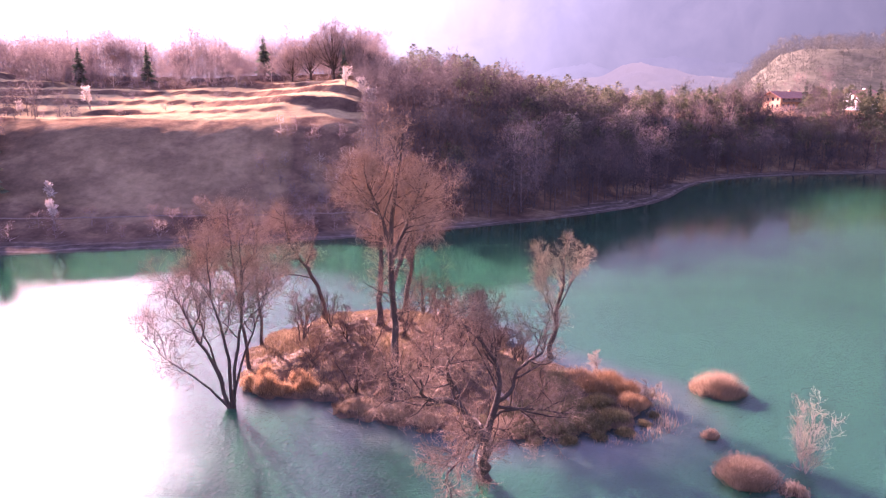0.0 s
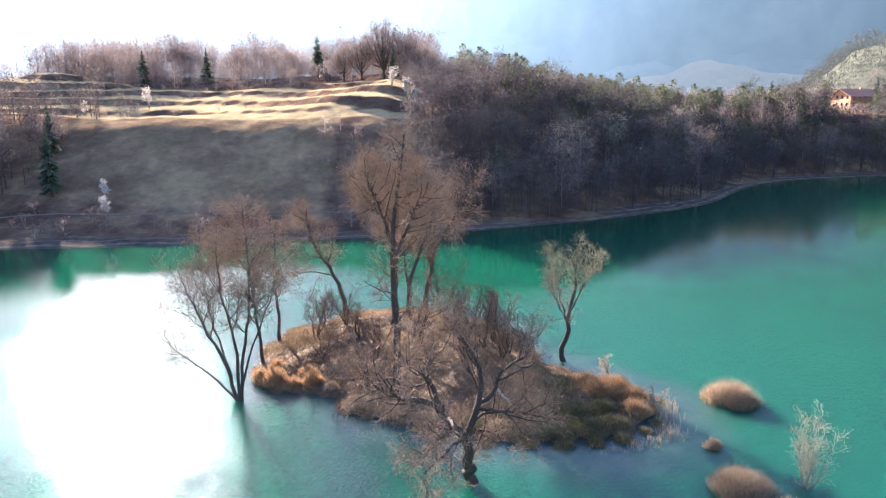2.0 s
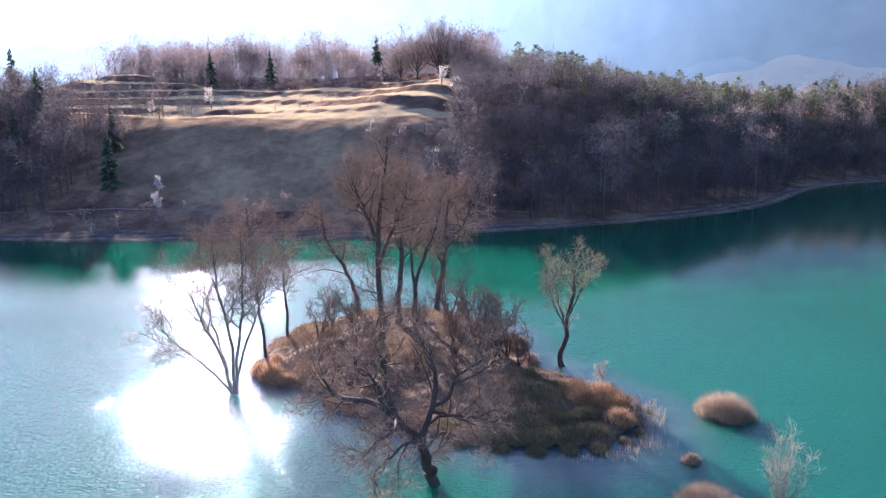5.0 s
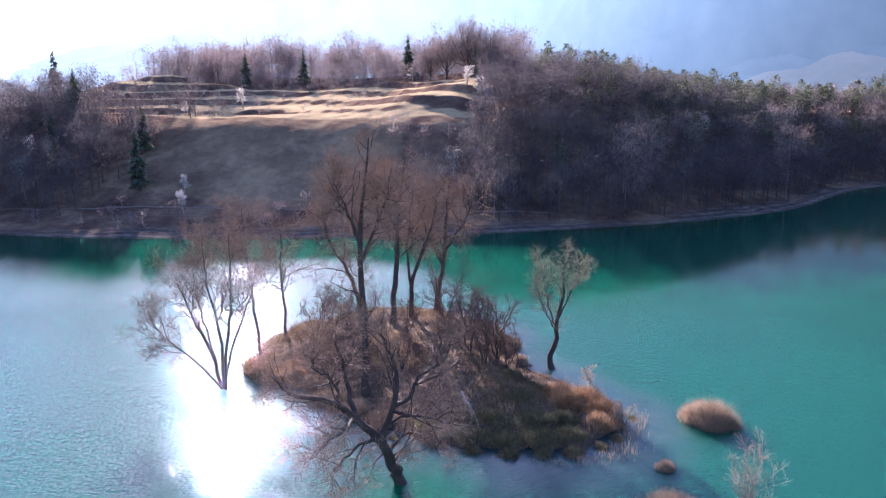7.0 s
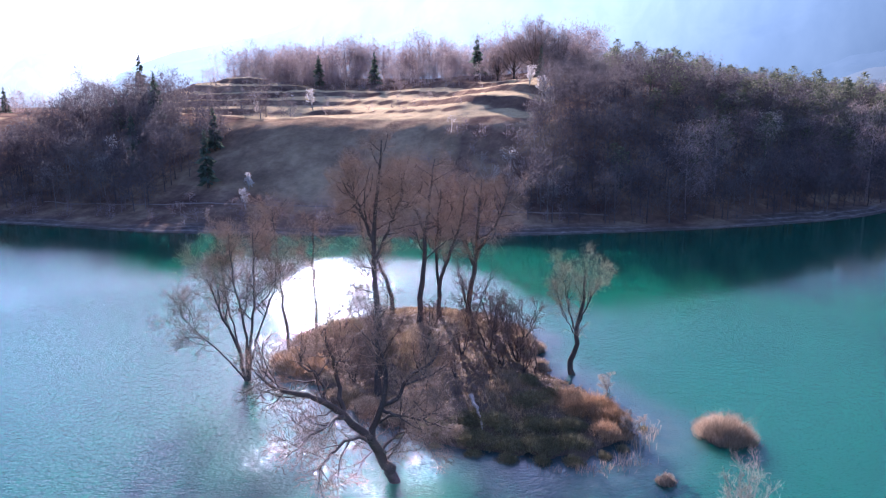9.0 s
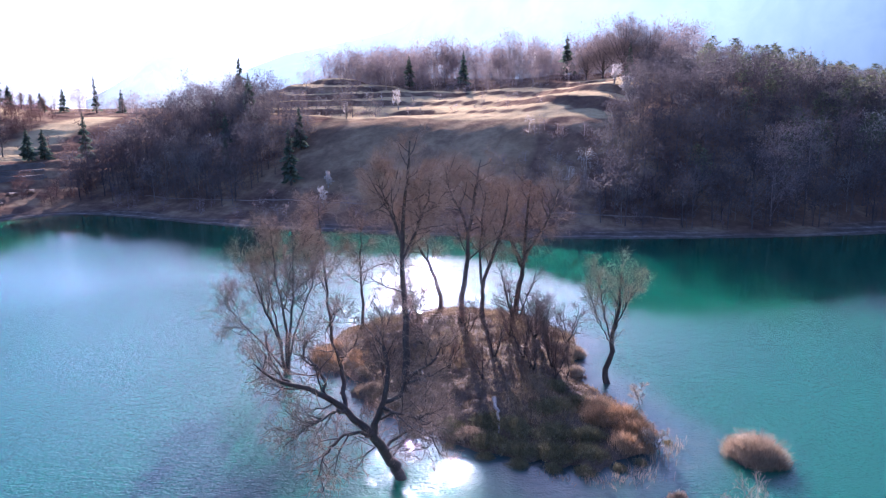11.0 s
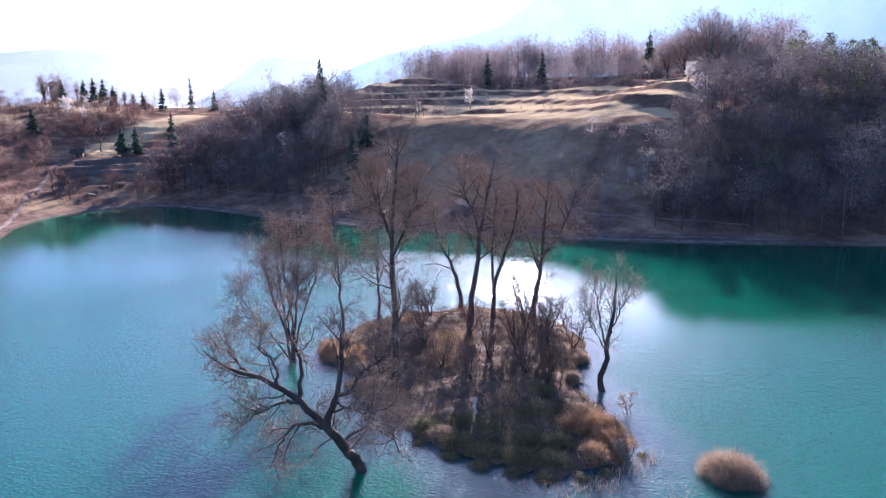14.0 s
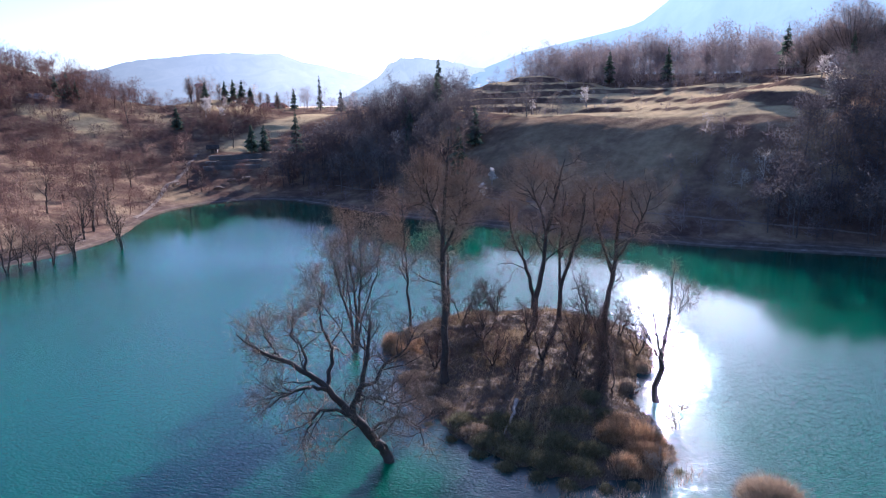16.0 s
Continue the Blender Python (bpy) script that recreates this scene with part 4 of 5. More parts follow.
def turf(n, seed):
    """Dry grass over the island."""
    rng = np.random.default_rng(seed)
    x, y = rng.uniform(-17, 15, n * 3), rng.uniform(38, 67, n * 3)
    keep = (shore_distance(x, y, ISLE) < 0.7) & (isle_height(x, y) > 0.02)
    x, y = x[keep][:n], y[keep][:n]
    P = np.repeat(np.stack([x, y, isle_height(x, y) - 0.03], -1), 4, axis=0) + rng.normal(size=(4 * len(x), 3)) * np.array([0.09, 0.09, 0])
    hh = (0.10 + 0.24 * rng.random((len(P), 1))) * np.repeat(0.7 + 0.9 * np.clip(wave(x, y, 0.7, 21)[:, None], 0, 1), 4, axis=0)
    Q = P + np.array([0, 0, 1.0]) * hh + rng.normal(size=P.shape) * np.array([0.16, 0.16, 0]) * (hh / 0.4)
    V, F = ribbons(P, Q, np.full(len(P), 0.04), rng)
    return tagged(new("island_grass", mesh_np("island_grass", V, [F], GRASS)), "long dry straw and olive grass covering the island", "grass", kind="stuff")


turf(22000, 5)


# ---- far trees ----
def far_tree_arrays(seed, h, width, low, n=360, w=1.1, reach=0.052):
    """A light bare tree for the distance: limbs and a rounded haze of twigs, from the height low upwards."""
    rng = np.random.default_rng(seed)
    pile = Pile()
    SP, SR = stem([(0, 0, -0.4), (0.1, 0, h * 0.4), (0.1 * rng.normal(), 0.1, h * 0.85)], 0.010 * h, 0.02, 3, rng, 0.05)
    pile.add(*tube(SP[None], SR[None], 3))
    LP, LR = shoots(rng, SP[None], SR[None], 9, max(low, 0.15), 0.9, 48, 0.42 * h, 2, 0.05, 0.15, 0.02, 0.6, 0.4)
    pile.add(*ribbons(LP[:, 0], LP[:, 1], np.full(len(LP), 0.09), rng))
    # twig clusters: several lobes make the crown uneven
    k = 10
    a, u = rng.random(k) * 6.28, rng.random(k)
    rad = width * h * (0.25 + 0.35 * rng.random(k))
    lobe = np.stack([np.cos(a) * rad, np.sin(a) * rad, h * (low + 0.18 + (0.72 - low) * u)], -1)
    size = h * (0.17 + 0.10 * rng.random(k))
    i = rng.integers(k, size=n)
    d = unit(rng.normal(size=(n, 3)) + np.array([0, 0, 0.35]))
    P = lobe[i] + d * (size[i] * 0.85 * rng.random(n) ** 0.7)[:, None]
    Q = P + unit(0.6 * d + rng.normal(size=(n, 3)) * 0.6 + np.array([0, 0, 0.2])) * (h * reach * (0.6 + 0.8 * rng.random(n)))[:, None]
    pile.add(*ribbons(P, Q, np.full(n, 0.1 * w), rng))
    return pile.arrays()


def scatter(name, label, spots, templates, material, seed, category="woods", smin=0.75, smax=1.3):
    """All trees of a wood in one mesh."""
    rng = np.random.default_rng(seed)
    pile, tone = Pile(), []
    for x, y, z, s in spots:
        V, F = templates[rng.integers(len(templates))]
        a, k = rng.random() * 6.28, s * rng.uniform(smin, smax)
        c, w = math.cos(a) * k, math.sin(a) * k
        kz = k * rng.uniform(0.9, 1.15)
        M = np.array([[c, -w, 0], [w, c, 0], [0, 0, kz]])
        pile.add(V @ M.T + np.array([x, y, z - 0.2]), *F)
        tone.append(np.full(len(V), np.clip(rng.normal(0.42, 0.16) + 0.16 * math.sin(x * 0.16 + 2 * math.sin(y * 0.11)) * math.sin(y * 0.13 + 1) + (0.35 if rng.random() < 0.09 else 0), 0, 1), np.float32))
    me = pile.mesh(name, material)
    at = me.attributes.new("tone", "FLOAT", "POINT")
    at.data.foreach_set("value", np.concatenate(tone))
    return tagged(new(name, me), label, category, kind="stuff")


def spots(rng, n, x0, x1, y0, y1, keep, size=1.0, gap=2.6):
    """Up to n well spread places where keep(x, y, d) holds."""
    out, cells = [], {}
    X, Y = rng.uniform(x0, x1, n * 8), rng.uniform(y0, y1, n * 8)
    D, Z = shore_distance(X, Y, SHORE), land(X, Y)
    ok = keep(X, Y, D)
    for x, y, z in zip(X[ok], Y[ok], Z[ok]):
        c = (int(x // gap), int(y // gap))
        if c in cells:
            continue
        cells[c] = 1
        out.append((x, y, z, size))
        if len(out) == n:
            break
    return out


rng = np.random.default_rng(8)
BARE = [far_tree_arrays(100 + k, 8.5, wd, lo) for k, (wd, lo) in enumerate([(0.3, 0.2), (0.36, 0.15), (0.4, 0.25), (0.26, 0.12), (0.42, 0.18)])]
SMALL = [far_tree_arrays(130 + k, 5.0, 0.45, 0.0, 260) for k in range(3)]
BUSH = [far_tree_arrays(120 + k, 3.2, 0.6, -0.1, 200, 0.8) for k in range(3)]
MIXED = BARE + SMALL
BROAD = [far_tree_arrays(140 + k, 8.5, 0.45, -0.1, 150, 3.0) for k in range(3)]
TALL = [far_tree_arrays(180 + k, 13.0, 0.36, 0.15, 1300, 0.6) for k in range(3)]
RIDGE = [far_tree_arrays(160 + k, 8.0, 0.45, -0.1, 420, 0.95, 0.047) for k in range(4)]
LOW = [far_tree_arrays(170 + k, 3.0, 0.6, -0.1, 110, 1.2) for k in range(4)]
LIGHT = [far_tree_arrays(145 + k, 7.5, 0.42, 0.1, 200, 1.5) for k in range(4)]


def clear_of_house(x, y):
    return ~((np.abs(x - 0.483 * y) < 8) & (y > 225) & (y < 304)) & (np.hypot(x - 172, y - 292) > 12)


hill = spots(rng, 1500, -26, 130, 112, 250, lambda x, y, d: (d > 4) & (x + 0.16 * (y - 150) > -17) & (y < 215 + 0.3 * x) & (rng.random(len(x)) < np.where(y - 0.75 * x > 165, 0.8, 1)) & clear_of_house(x, y), 1.02, 2.6)
big = spots(rng, 16, 9, 95, 112, 215, lambda x, y, d: (d > 5) & (d < 22), 1.0, 6.0)
scatter("tall_woods", "large bare trees rising above the woods of the lower slope", big, TALL, WOOD_FAR, 16, "woods", 0.8, 1.15)
hill = [(x, y, z, k * (0.72 if y - 0.75 * x > 160 else 1.0)) for x, y, z, k in hill]
scatter("hill_woods", "dense bare brown woods on the steep shaded hill", hill, MIXED, WOOD_SHADED, 1, "woods", 0.6, 1.3)
back = spots(rng, 450, -150, 6, 232, 290, lambda x, y, d: (y > 238 + 5 * np.sin(x * 0.1)) & (rng.random(len(x)) < np.where(y > 262, 0.4, 1)), 1.5, 3.4)
back = [(x, y, z, k * (1 + 0.22 * math.sin(0.21 * x + 1) + 0.14 * math.sin(0.57 * x + 0.1 * y)) * (0.4 if x > -22 else 1)) for x, y, z, k in back]
back += spots(rng, 90, -156, -110, 200, 236, lambda x, y, d: y > 204 + 4 * np.sin(x * 0.3), 1.5, 3.6)
scatter("ridge_woods", "bare brown woods along the ridge behind the meadow", back, RIDGE, WOOD_FAR, 2, "woods", 0.75, 1.25)
bank = spots(rng, 520, -150, -8, 203, 242, lambda x, y, d: (y > 207 + 3 * np.sin(x * 0.13) - 0.05 * (x + 60)) & (rng.random(len(x)) < np.where(np.abs(y - 223 - 2 * np.sin(x * 0.1)) < 3, 0.25, 1)), 0.72, 2.8)
scatter("bank_woods", "thick brown brush and young trees above the meadow terraces", bank, RIDGE + BUSH, WOOD_FAR, 21, "woods", 0.6, 1.3)
left = spots(rng, 520, -172, -78, 92, 172, lambda x, y, d: (d > 9) & (x + 0.55 * (y - 100) < -60 - 10 * np.sin(y * 0.2)) & (x > -121 - 0.45 * (y - 95)) & (y < 158) & (rng.random(len(x)) < np.where((y > 128) & (x + 0.55 * (y - 100) > -84), 0.12, 1)), 1.0, 2.7)
scatter("slope_woods", "bare brown woods on the shaded slope above the shore", left, MIXED, WOOD_SHADED, 3)
west = spots(rng, 950, -285, -78, 12, 98, lambda x, y, d: (d > 3) & (rng.random(len(x)) < np.where(d > 82, 1, 0.45)) & ((x < -165) | (y < 66)) & (np.hypot(x + 168, y - 70) > 9) & (np.hypot(x + 180, y - 87) > 12) & (np.hypot(x + 198, y - 62) > 4), 0.8, 3.0)
scatter("west_woods", "bare brown trees on the sunlit western hillside", west[:640], MIXED + RIDGE + RIDGE + BUSH, WOOD_MAUVE, 4)
rim = spots(rng, 300, -360, -130, 85, 300, lambda x, y, d: (d > 30) & (rng.random(len(x)) < np.where((y > 185) | (x < -225), 0.8, 0.22)) & (np.hypot(x + 146, y - 91) > 16) & (np.hypot((x + 163) / 1.2, y - 122) > 19) & (np.hypot(x + 180, y - 87) > 11), 0.75, 3.4)
rim += spots(rng, 70, -260, -120, 100, 240, lambda x, y, d: (d > 20) & (np.abs(np.degrees(np.arctan2(33 - x, y - 12)) - 59.5) < 8.5) & (np.abs(np.hypot(x - 33, y - 12) - 272) < 24), 1.0, 3.6)
scatter("valley_trees", "scattered bare trees and bushes on the valley fields", rim, LIGHT + RIDGE + BUSH, WOOD_FAR, 10)
east = spots(rng, 430, 60, 330, 190, 330, lambda x, y, d: (d > 5) & clear_of_house(x, y), 0.95, 3.8)
scatter("shore_woods", "bare brown woods behind the eastern shore", east, LIGHT, WOOD_FAR, 5)
hillock = spots(rng, 850, 100, 640, 390, 720, lambda x, y, d: (x > 0.33 * y) & (x < 0.75 * y), 1.4, 6)
plain = spots(rng, 300, 30, 260, 290, 440, lambda x, y, d: (x > 0.15 * y) & (x < 0.55 * y) & clear_of_house(x, y), 0.9, 5)
scatter("plain_woods", "low bare woods on the level ground behind the hill", plain[:220], LIGHT, WOOD_FAR, 14)
scatter("far_hill_woods", "bare woods covering a sunlit hill in the distance", hillock[:620], BROAD, WOOD_GREY, 6)
brush = spots(rng, 150, -110, 10, 90, 150, lambda x, y, d: (d > 4) & ((d < 13) & (rng.random(len(x)) < 0.35) | (x > -32) & (x < -14) & (y < 134)), 0.9, 3.0)
scatter("slope_brush", "bare brush on the meadow slope and along the shore path", brush, BUSH, WOOD_FAR, 7)
bosk = spots(rng, 26, -19, -3, 119, 128, lambda x, y, d: (d > 3) & (np.hypot((x + 11) / 8, (y - 123.5) / 4) < 1), 0.95, 2.2)
scatter("foot_thicket", "rounded pale brown bushes at the foot of the meadow slope", bosk, SMALL + RIDGE[:1], WOOD_FAR, 27, "woods", 0.6, 1.0)
hedge = spots(rng, 120, -128, -20, 146, 205, lambda x, y, d: (np.abs(((y + 3 * np.sin(x * 0.07)) % 13) - 6) < 1.0) | (x < -78 - 8 * np.sin(y * 0.3)) & (rng.random(len(x)) < 0.5), 0.6, 2.4)
scatter("terrace_hedges", "bare hedges along the edges of the meadow terraces", hedge, BUSH, WOOD_FAR, 8)

scrub = spots(rng, 520, -260, -80, 14, 110, lambda x, y, d: (d > 2) & ((x < -150) | (y < 70)) & (np.hypot(x + 168, y - 70) > 9), 0.6, 2.4)
thicket = spots(rng, 300, -205, -116, 44, 120, lambda x, y, d: (d > 7) & (lawn_mask(x, y) < 0.5) & (np.hypot(x + 146, y - 91) > 9) & (np.hypot(x + 139, y - 90) > 9) & (np.hypot(x + 128, y - 68) > 8), 0.95, 2.8)
thicket += spots(rng, 60, -182, -157, 96, 122, lambda x, y, d: (((x + 149) * 35 + (y - 94) * 14) / 37.7 < -7) & (lawn_mask(x, y) < 0.45), 0.95, 2.4)
scatter("west_thickets", "brown leafless thickets on the western hillside", thicket, BUSH + SMALL, WOOD_MAUVE, 24)
crown = spots(rng, 330, -300, -180, 12, 84, lambda x, y, d: (d > 60) & (np.hypot(x + 198, y - 62) > 5) & (lawn_mask(x, y) < 0.4), 1.05, 2.9)
scatter("west_hill_woods", "dense bare woods on the top of the western hill", crown[:250], RIDGE, WOOD_MAUVE, 25)
scatter("west_scrub", "low dark scrub on the western hillside", scrub, LOW, WOOD_MAUVE, 12)
low = spots(rng, 60, 95, 150, 225, 300, lambda x, y, d: ~clear_of_house(x, y) & (y < 284), 0.75, 2.8)
scatter("house_shrubs", "bare shrubs on the slope below the chalet", low, BUSH, WOOD_FAR, 13)


def pine_arrays(seed, h):
    rng = np.random.default_rng(seed)
    pile = Pile()
    n = 380
    a, u = rng.random(n) * 6.28, rng.random(n)
    r = h * 0.28 * np.sqrt(rng.random(n)) * np.sin(np.clip(u * 0.85 + 0.15, 0, 1) * 3.0)
    P = np.stack([r * np.cos(a), r * np.sin(a), h * (0.3 + 0.68 * u)], -1)
    Q = P + rng.normal(size=(n, 3)) * np.array([0.34, 0.34, 0.22]) + np.array([0, 0, 0.12])
    V, F = ribbons(P, Q, np.full(n, 0.22), rng)
    pile.add(V, F)
    SP, SR = stem([(0, 0, -0.4), (0, 0, h * 0.5), (0, 0, h * 0.9)], 0.02 * h, 0.02, 4, rng, 0.03)
    pile.add(*tube(SP[None], SR[None], 5))
    return pile.arrays()


PINES = [pine_arrays(150 + k, 7.5) for k in range(4)]
green = spots(rng, 600, -12, 240, 128, 290, lambda x, y, d: (d > 12) & (rng.random(len(x)) < smooth(5, 80, x + 0.4 * (y - 150)) * 0.75 + 0.16) & (y < 215 + 0.3 * x) & clear_of_house(x, y), 1.0, 3.4)
scatter("pine_woods", "yellow-green pines among the bare trees of the hill", green, PINES, PINE, 9, "woods", 0.8, 1.3)


def spruce(name, label, x, y, h, seed, w=0.2, z=None, group="spruces"):
    """A spruce: a trunk and whorls of drooping needle boughs."""
    rng = np.random.default_rng(seed)
    base = new(name)
    base.matrix_basis = pose(x, y, (float(land(np.array([x]), np.array([y]))[0]) if z is None else z) - 0.2)
    SP, SR = stem([(0, 0, 0), (0, 0, h * 0.5), (0, 0, h)], 0.018 * h, 0.02, 5, rng, 0.02)
    V, F = tube(SP[None], SR[None], 6)
    part("trunk", mesh_np("trunk", V, [F], BARK), base)
    n = 210
    u = np.sort(rng.random(n)) ** 0.85
    a = rng.random(n) * 6.28
    L = h * w * (1 - u) ** 0.8 * (0.45 + 0.75 * rng.random(n)) * (1 + 0.25 * np.sin(u * 38 + seed)) + 0.12
    P = np.stack([0 * a, 0 * a, h * (0.1 + 0.88 * u)], -1)
    out = np.stack([np.cos(a), np.sin(a), 0 * a], -1)
    M = P + out * (L * 0.55)[:, None] + np.stack([0 * a, 0 * a, -0.06 * L], -1)
    Q = P + out * L[:, None] + np.stack([0 * a, 0 * a, -0.32 * L], -1)
    side = np.stack([-np.sin(a), np.cos(a), 0 * a + 0.25 * rng.normal(size=n)], -1) * (0.16 * L + 0.1)[:, None]
    V = np.stack([P, M - side, Q, M + side, M - np.stack([0 * a, 0 * a, 0.35 * L], -1)], 1).reshape(-1, 3)
    i = np.arange(n)[:, None] * 5
    part("foliage", mesh_np("foliage", V, [i + np.array([[0, 1, 2]]), i + np.array([[0, 2, 3]]), i + np.array([[0, 4, 2]])], NEEDLES, False), base)
    return tagged(base, label, "spruce", group)


for k, (x, y, h, w) in enumerate([(-134, 159, 16, 0.17), (-56.7, 226.7, 13, 0.24), (-91.2, 220.3, 11.5, 0.2), (-108.7, 213.2, 11, 0.24), (-71.5, 109, 11.5, 0.2), (-79, 121, 9.5, 0.2), (-104, 132, 12, 0.2), (-112, 128, 8, 0.24),
                                  (-98, 118, 10, 0.2), (-92, 112, 8, 0.2), (-26, 188, 9, 0.18), (18, 186, 9, 0.2), (21, 185, 7, 0.22), (62, 205, 7, 0.2), (92, 245, 11, 0.2), (95, 247, 10, 0.2), (70, 228, 7, 0.2), (47, 196, 7, 0.2),
                                  (-133, 107, 12, 0.17), (-143, 99, 8, 0.26), (-142.5, 102.5, 7.5, 0.26), (-168.5, 89, 7, 0.26), (-192.4, 108.3, 8.5, 0.24), (-206.5, 121.5, 7.5, 0.26), (-205, 124, 8.5, 0.24), (-203.5, 126.5, 8.5, 0.24), (-202, 129, 7, 0.26), (-196, 154, 13, 0.11), (-203, 147, 8, 0.2), (-188, 158, 9, 0.2), (-174, 175, 8, 0.26), (-214, 146, 7, 0.22), (-200, 66, 7, 0.2), (-199, 69, 8, 0.2), (-198, 71, 6, 0.2),
                                  (126, 246, 12, 0.2), (130, 249, 11, 0.2), (137, 244, 10, 0.22), (148, 246, 11, 0.2), (153, 248, 12, 0.2)]):
    spruce("spruce", "dark green spruce rising above the bare woods", x, y, h, 200 + k, w)


# ---- paths, pale shrubs, shore trees ----
def ground_z(x, y):
    return float(land(np.array([float(x)]), np.array([float(y)]))[0])


def path_strip(name, label, points, width, lift=0.05):
    """A gravel path laid over the ground along the points."""
    p, _ = stem([(x, y, 0) for x, y in points], 1, 1, 30 * len(points), np.random.default_rng(1), 0.0)
    t = unit(np.gradient(p[:, :2], axis=0))
    side = np.stack([-t[:, 1], t[:, 0]], -1)
    rows = []
    for k in np.linspace(-0.5, 0.5, 5):
        q = p[:, :2] + side * (k * width)
        z = land(q[:, 0], q[:, 1]) + lift + 0.06 * (1 - 4 * k * k)
        rows.append(np.column_stack([q, z]))
    V = np.stack(rows, 1)
    n, m = V.shape[:2]
    idx = np.arange(n * m).reshape(n, m)
    F = np.stack([idx[:-1, :-1], idx[:-1, 1:], idx[1:, 1:], idx[1:, :-1]], -1).reshape(-1, 4)
    return tagged(new(name, mesh_np(name, V, [F], GRAVEL)), label, "path", kind="structure")


path_strip("path_1", "pale gravel path along the shaded shore", [(-104, 100), (-85, 101), (-60, 105), (-38, 109), (-14, 115), (2, 120)], 0.5)
path_strip("path_2", "pale gravel path climbing from the beach", [(-103.5, 54.5), (-113, 60.5), (-123, 66.6), (-130, 71), (-136, 76.4), (-143.5, 82), (-150, 87)], 0.9, 0.05)


def pale_shrub(x, y, h, seed, label):
    st = []
    r = np.random.default_rng(seed)
    for k in range(4):
        a, s = r.random() * 6.28, 0.25 * h * r.random()
        st.append(([(0, 0, 0), (0.4 * s * math.cos(a), 0.4 * s * math.sin(a), 0.4 * h), (s * math.cos(a), s * math.sin(a), h)], 0.02 * h, 0.02))
    return bare_tree("pale_shrub", label, x, y, ground_z(x, y) - 0.1, st, (7, 0.3, 50, 0.3 * h, 0.06), BLOOM, BARK_PALE, seed, (4, 2, 2), "pale shrubs", "shrub", 3.0)


BLOOM = two_scale("silvery_twigs", (0.62, 0.54, 0.45), (0.70, 0.63, 0.54), (0.5, 0.43, 0.36), 0.5, 6, 0.7, 0.3, 0, 0, 0.2, 0.3)
for k, (x, y, h) in enumerate([(-59, 103.5, 3.4), (-63, 110, 3.0), (-104, 118, 4), (-101, 122, 3), (-17, 153, 5), (-15, 150, 4), (-22, 160, 4), (-84, 168, 5), (-96, 160, 3.5), (-176, 101, 5.5), (-180, 104, 5), (-172, 104, 3.5), (-186, 112, 4)]):
    pale_shrub(x, y, h, 300 + k, "silvery pale shrub catching the sun on the hillside")


def shore_tree(x, y, h, seed, lean=0.12, stems=2, z=None, label="bare tree standing in the flooded shallows of the far shore"):
    r = np.random.default_rng(seed)
    st = []
    for k in range(stems):
        a, s = r.random() * 6.28, lean * h * (0.4 + r.random())
        st.append(([(0.1 * k, 0, 0), (0.3 * s * math.cos(a), 0.3 * s * math.sin(a), 0.35 * h), (s * math.cos(a), s * math.sin(a), h * (0.8 + 0.25 * r.random()))], 0.02 * h, 0.025))
    return bare_tree("shore_tree", label, x, y, (ground_z(x, y) if z is None else z) - 0.2, st, (7, 0.3, 42, 0.34 * h, 0.08), TWIG, BARK, seed, (4, 3, 2), "trees of the western shore", "tree", 2.0)


for k, (x, y, h, s) in enumerate([(-76.5, 43.8, 6.5, 3), (-75.5, 37, 6.5, 3), (-72.6, 33.6, 5, 2), (-71, 31, 6, 2), (-72.5, 29.5, 5, 2), (-70.5, 27.6, 6, 2), (-72, 26, 5.5, 2), (-69.5, 24, 6, 1), (-74.2, 36.2, 4.5, 1), (-71.4, 22, 6, 2)]):
    shore_tree(x, y, h, 340 + k, 0.22, s, -0.3)
for k, (x, y, h, s) in enumerate([(-127, 74.4, 6, 1), (-123.4, 76, 5, 1), (-120.7, 91, 4.5, 1), (-150, 97, 7, 1), (-122, 98, 5, 4), (-176, 78, 7, 1), (-211, 111, 7.5, 4), (-214.5, 112.5, 8, 4), (-216.5, 118, 8, 4), (-208, 120, 6, 2), (-206, 132, 6, 2), (-202, 132.5, 5, 4), (-201, 135, 5, 4), (-199, 138, 5, 4), (-86, 41, 7, 2), (-92, 44, 8, 2), (-98, 48, 7, 2), (-104, 40, 8, 1), (-110, 50, 6, 1), (-128, 62, 6, 2), (-120, 52, 7, 2)]):
    shore_tree(x, y, h, 360 + k, 0.1, s, None, "bare tree on the sunlit beach slope")


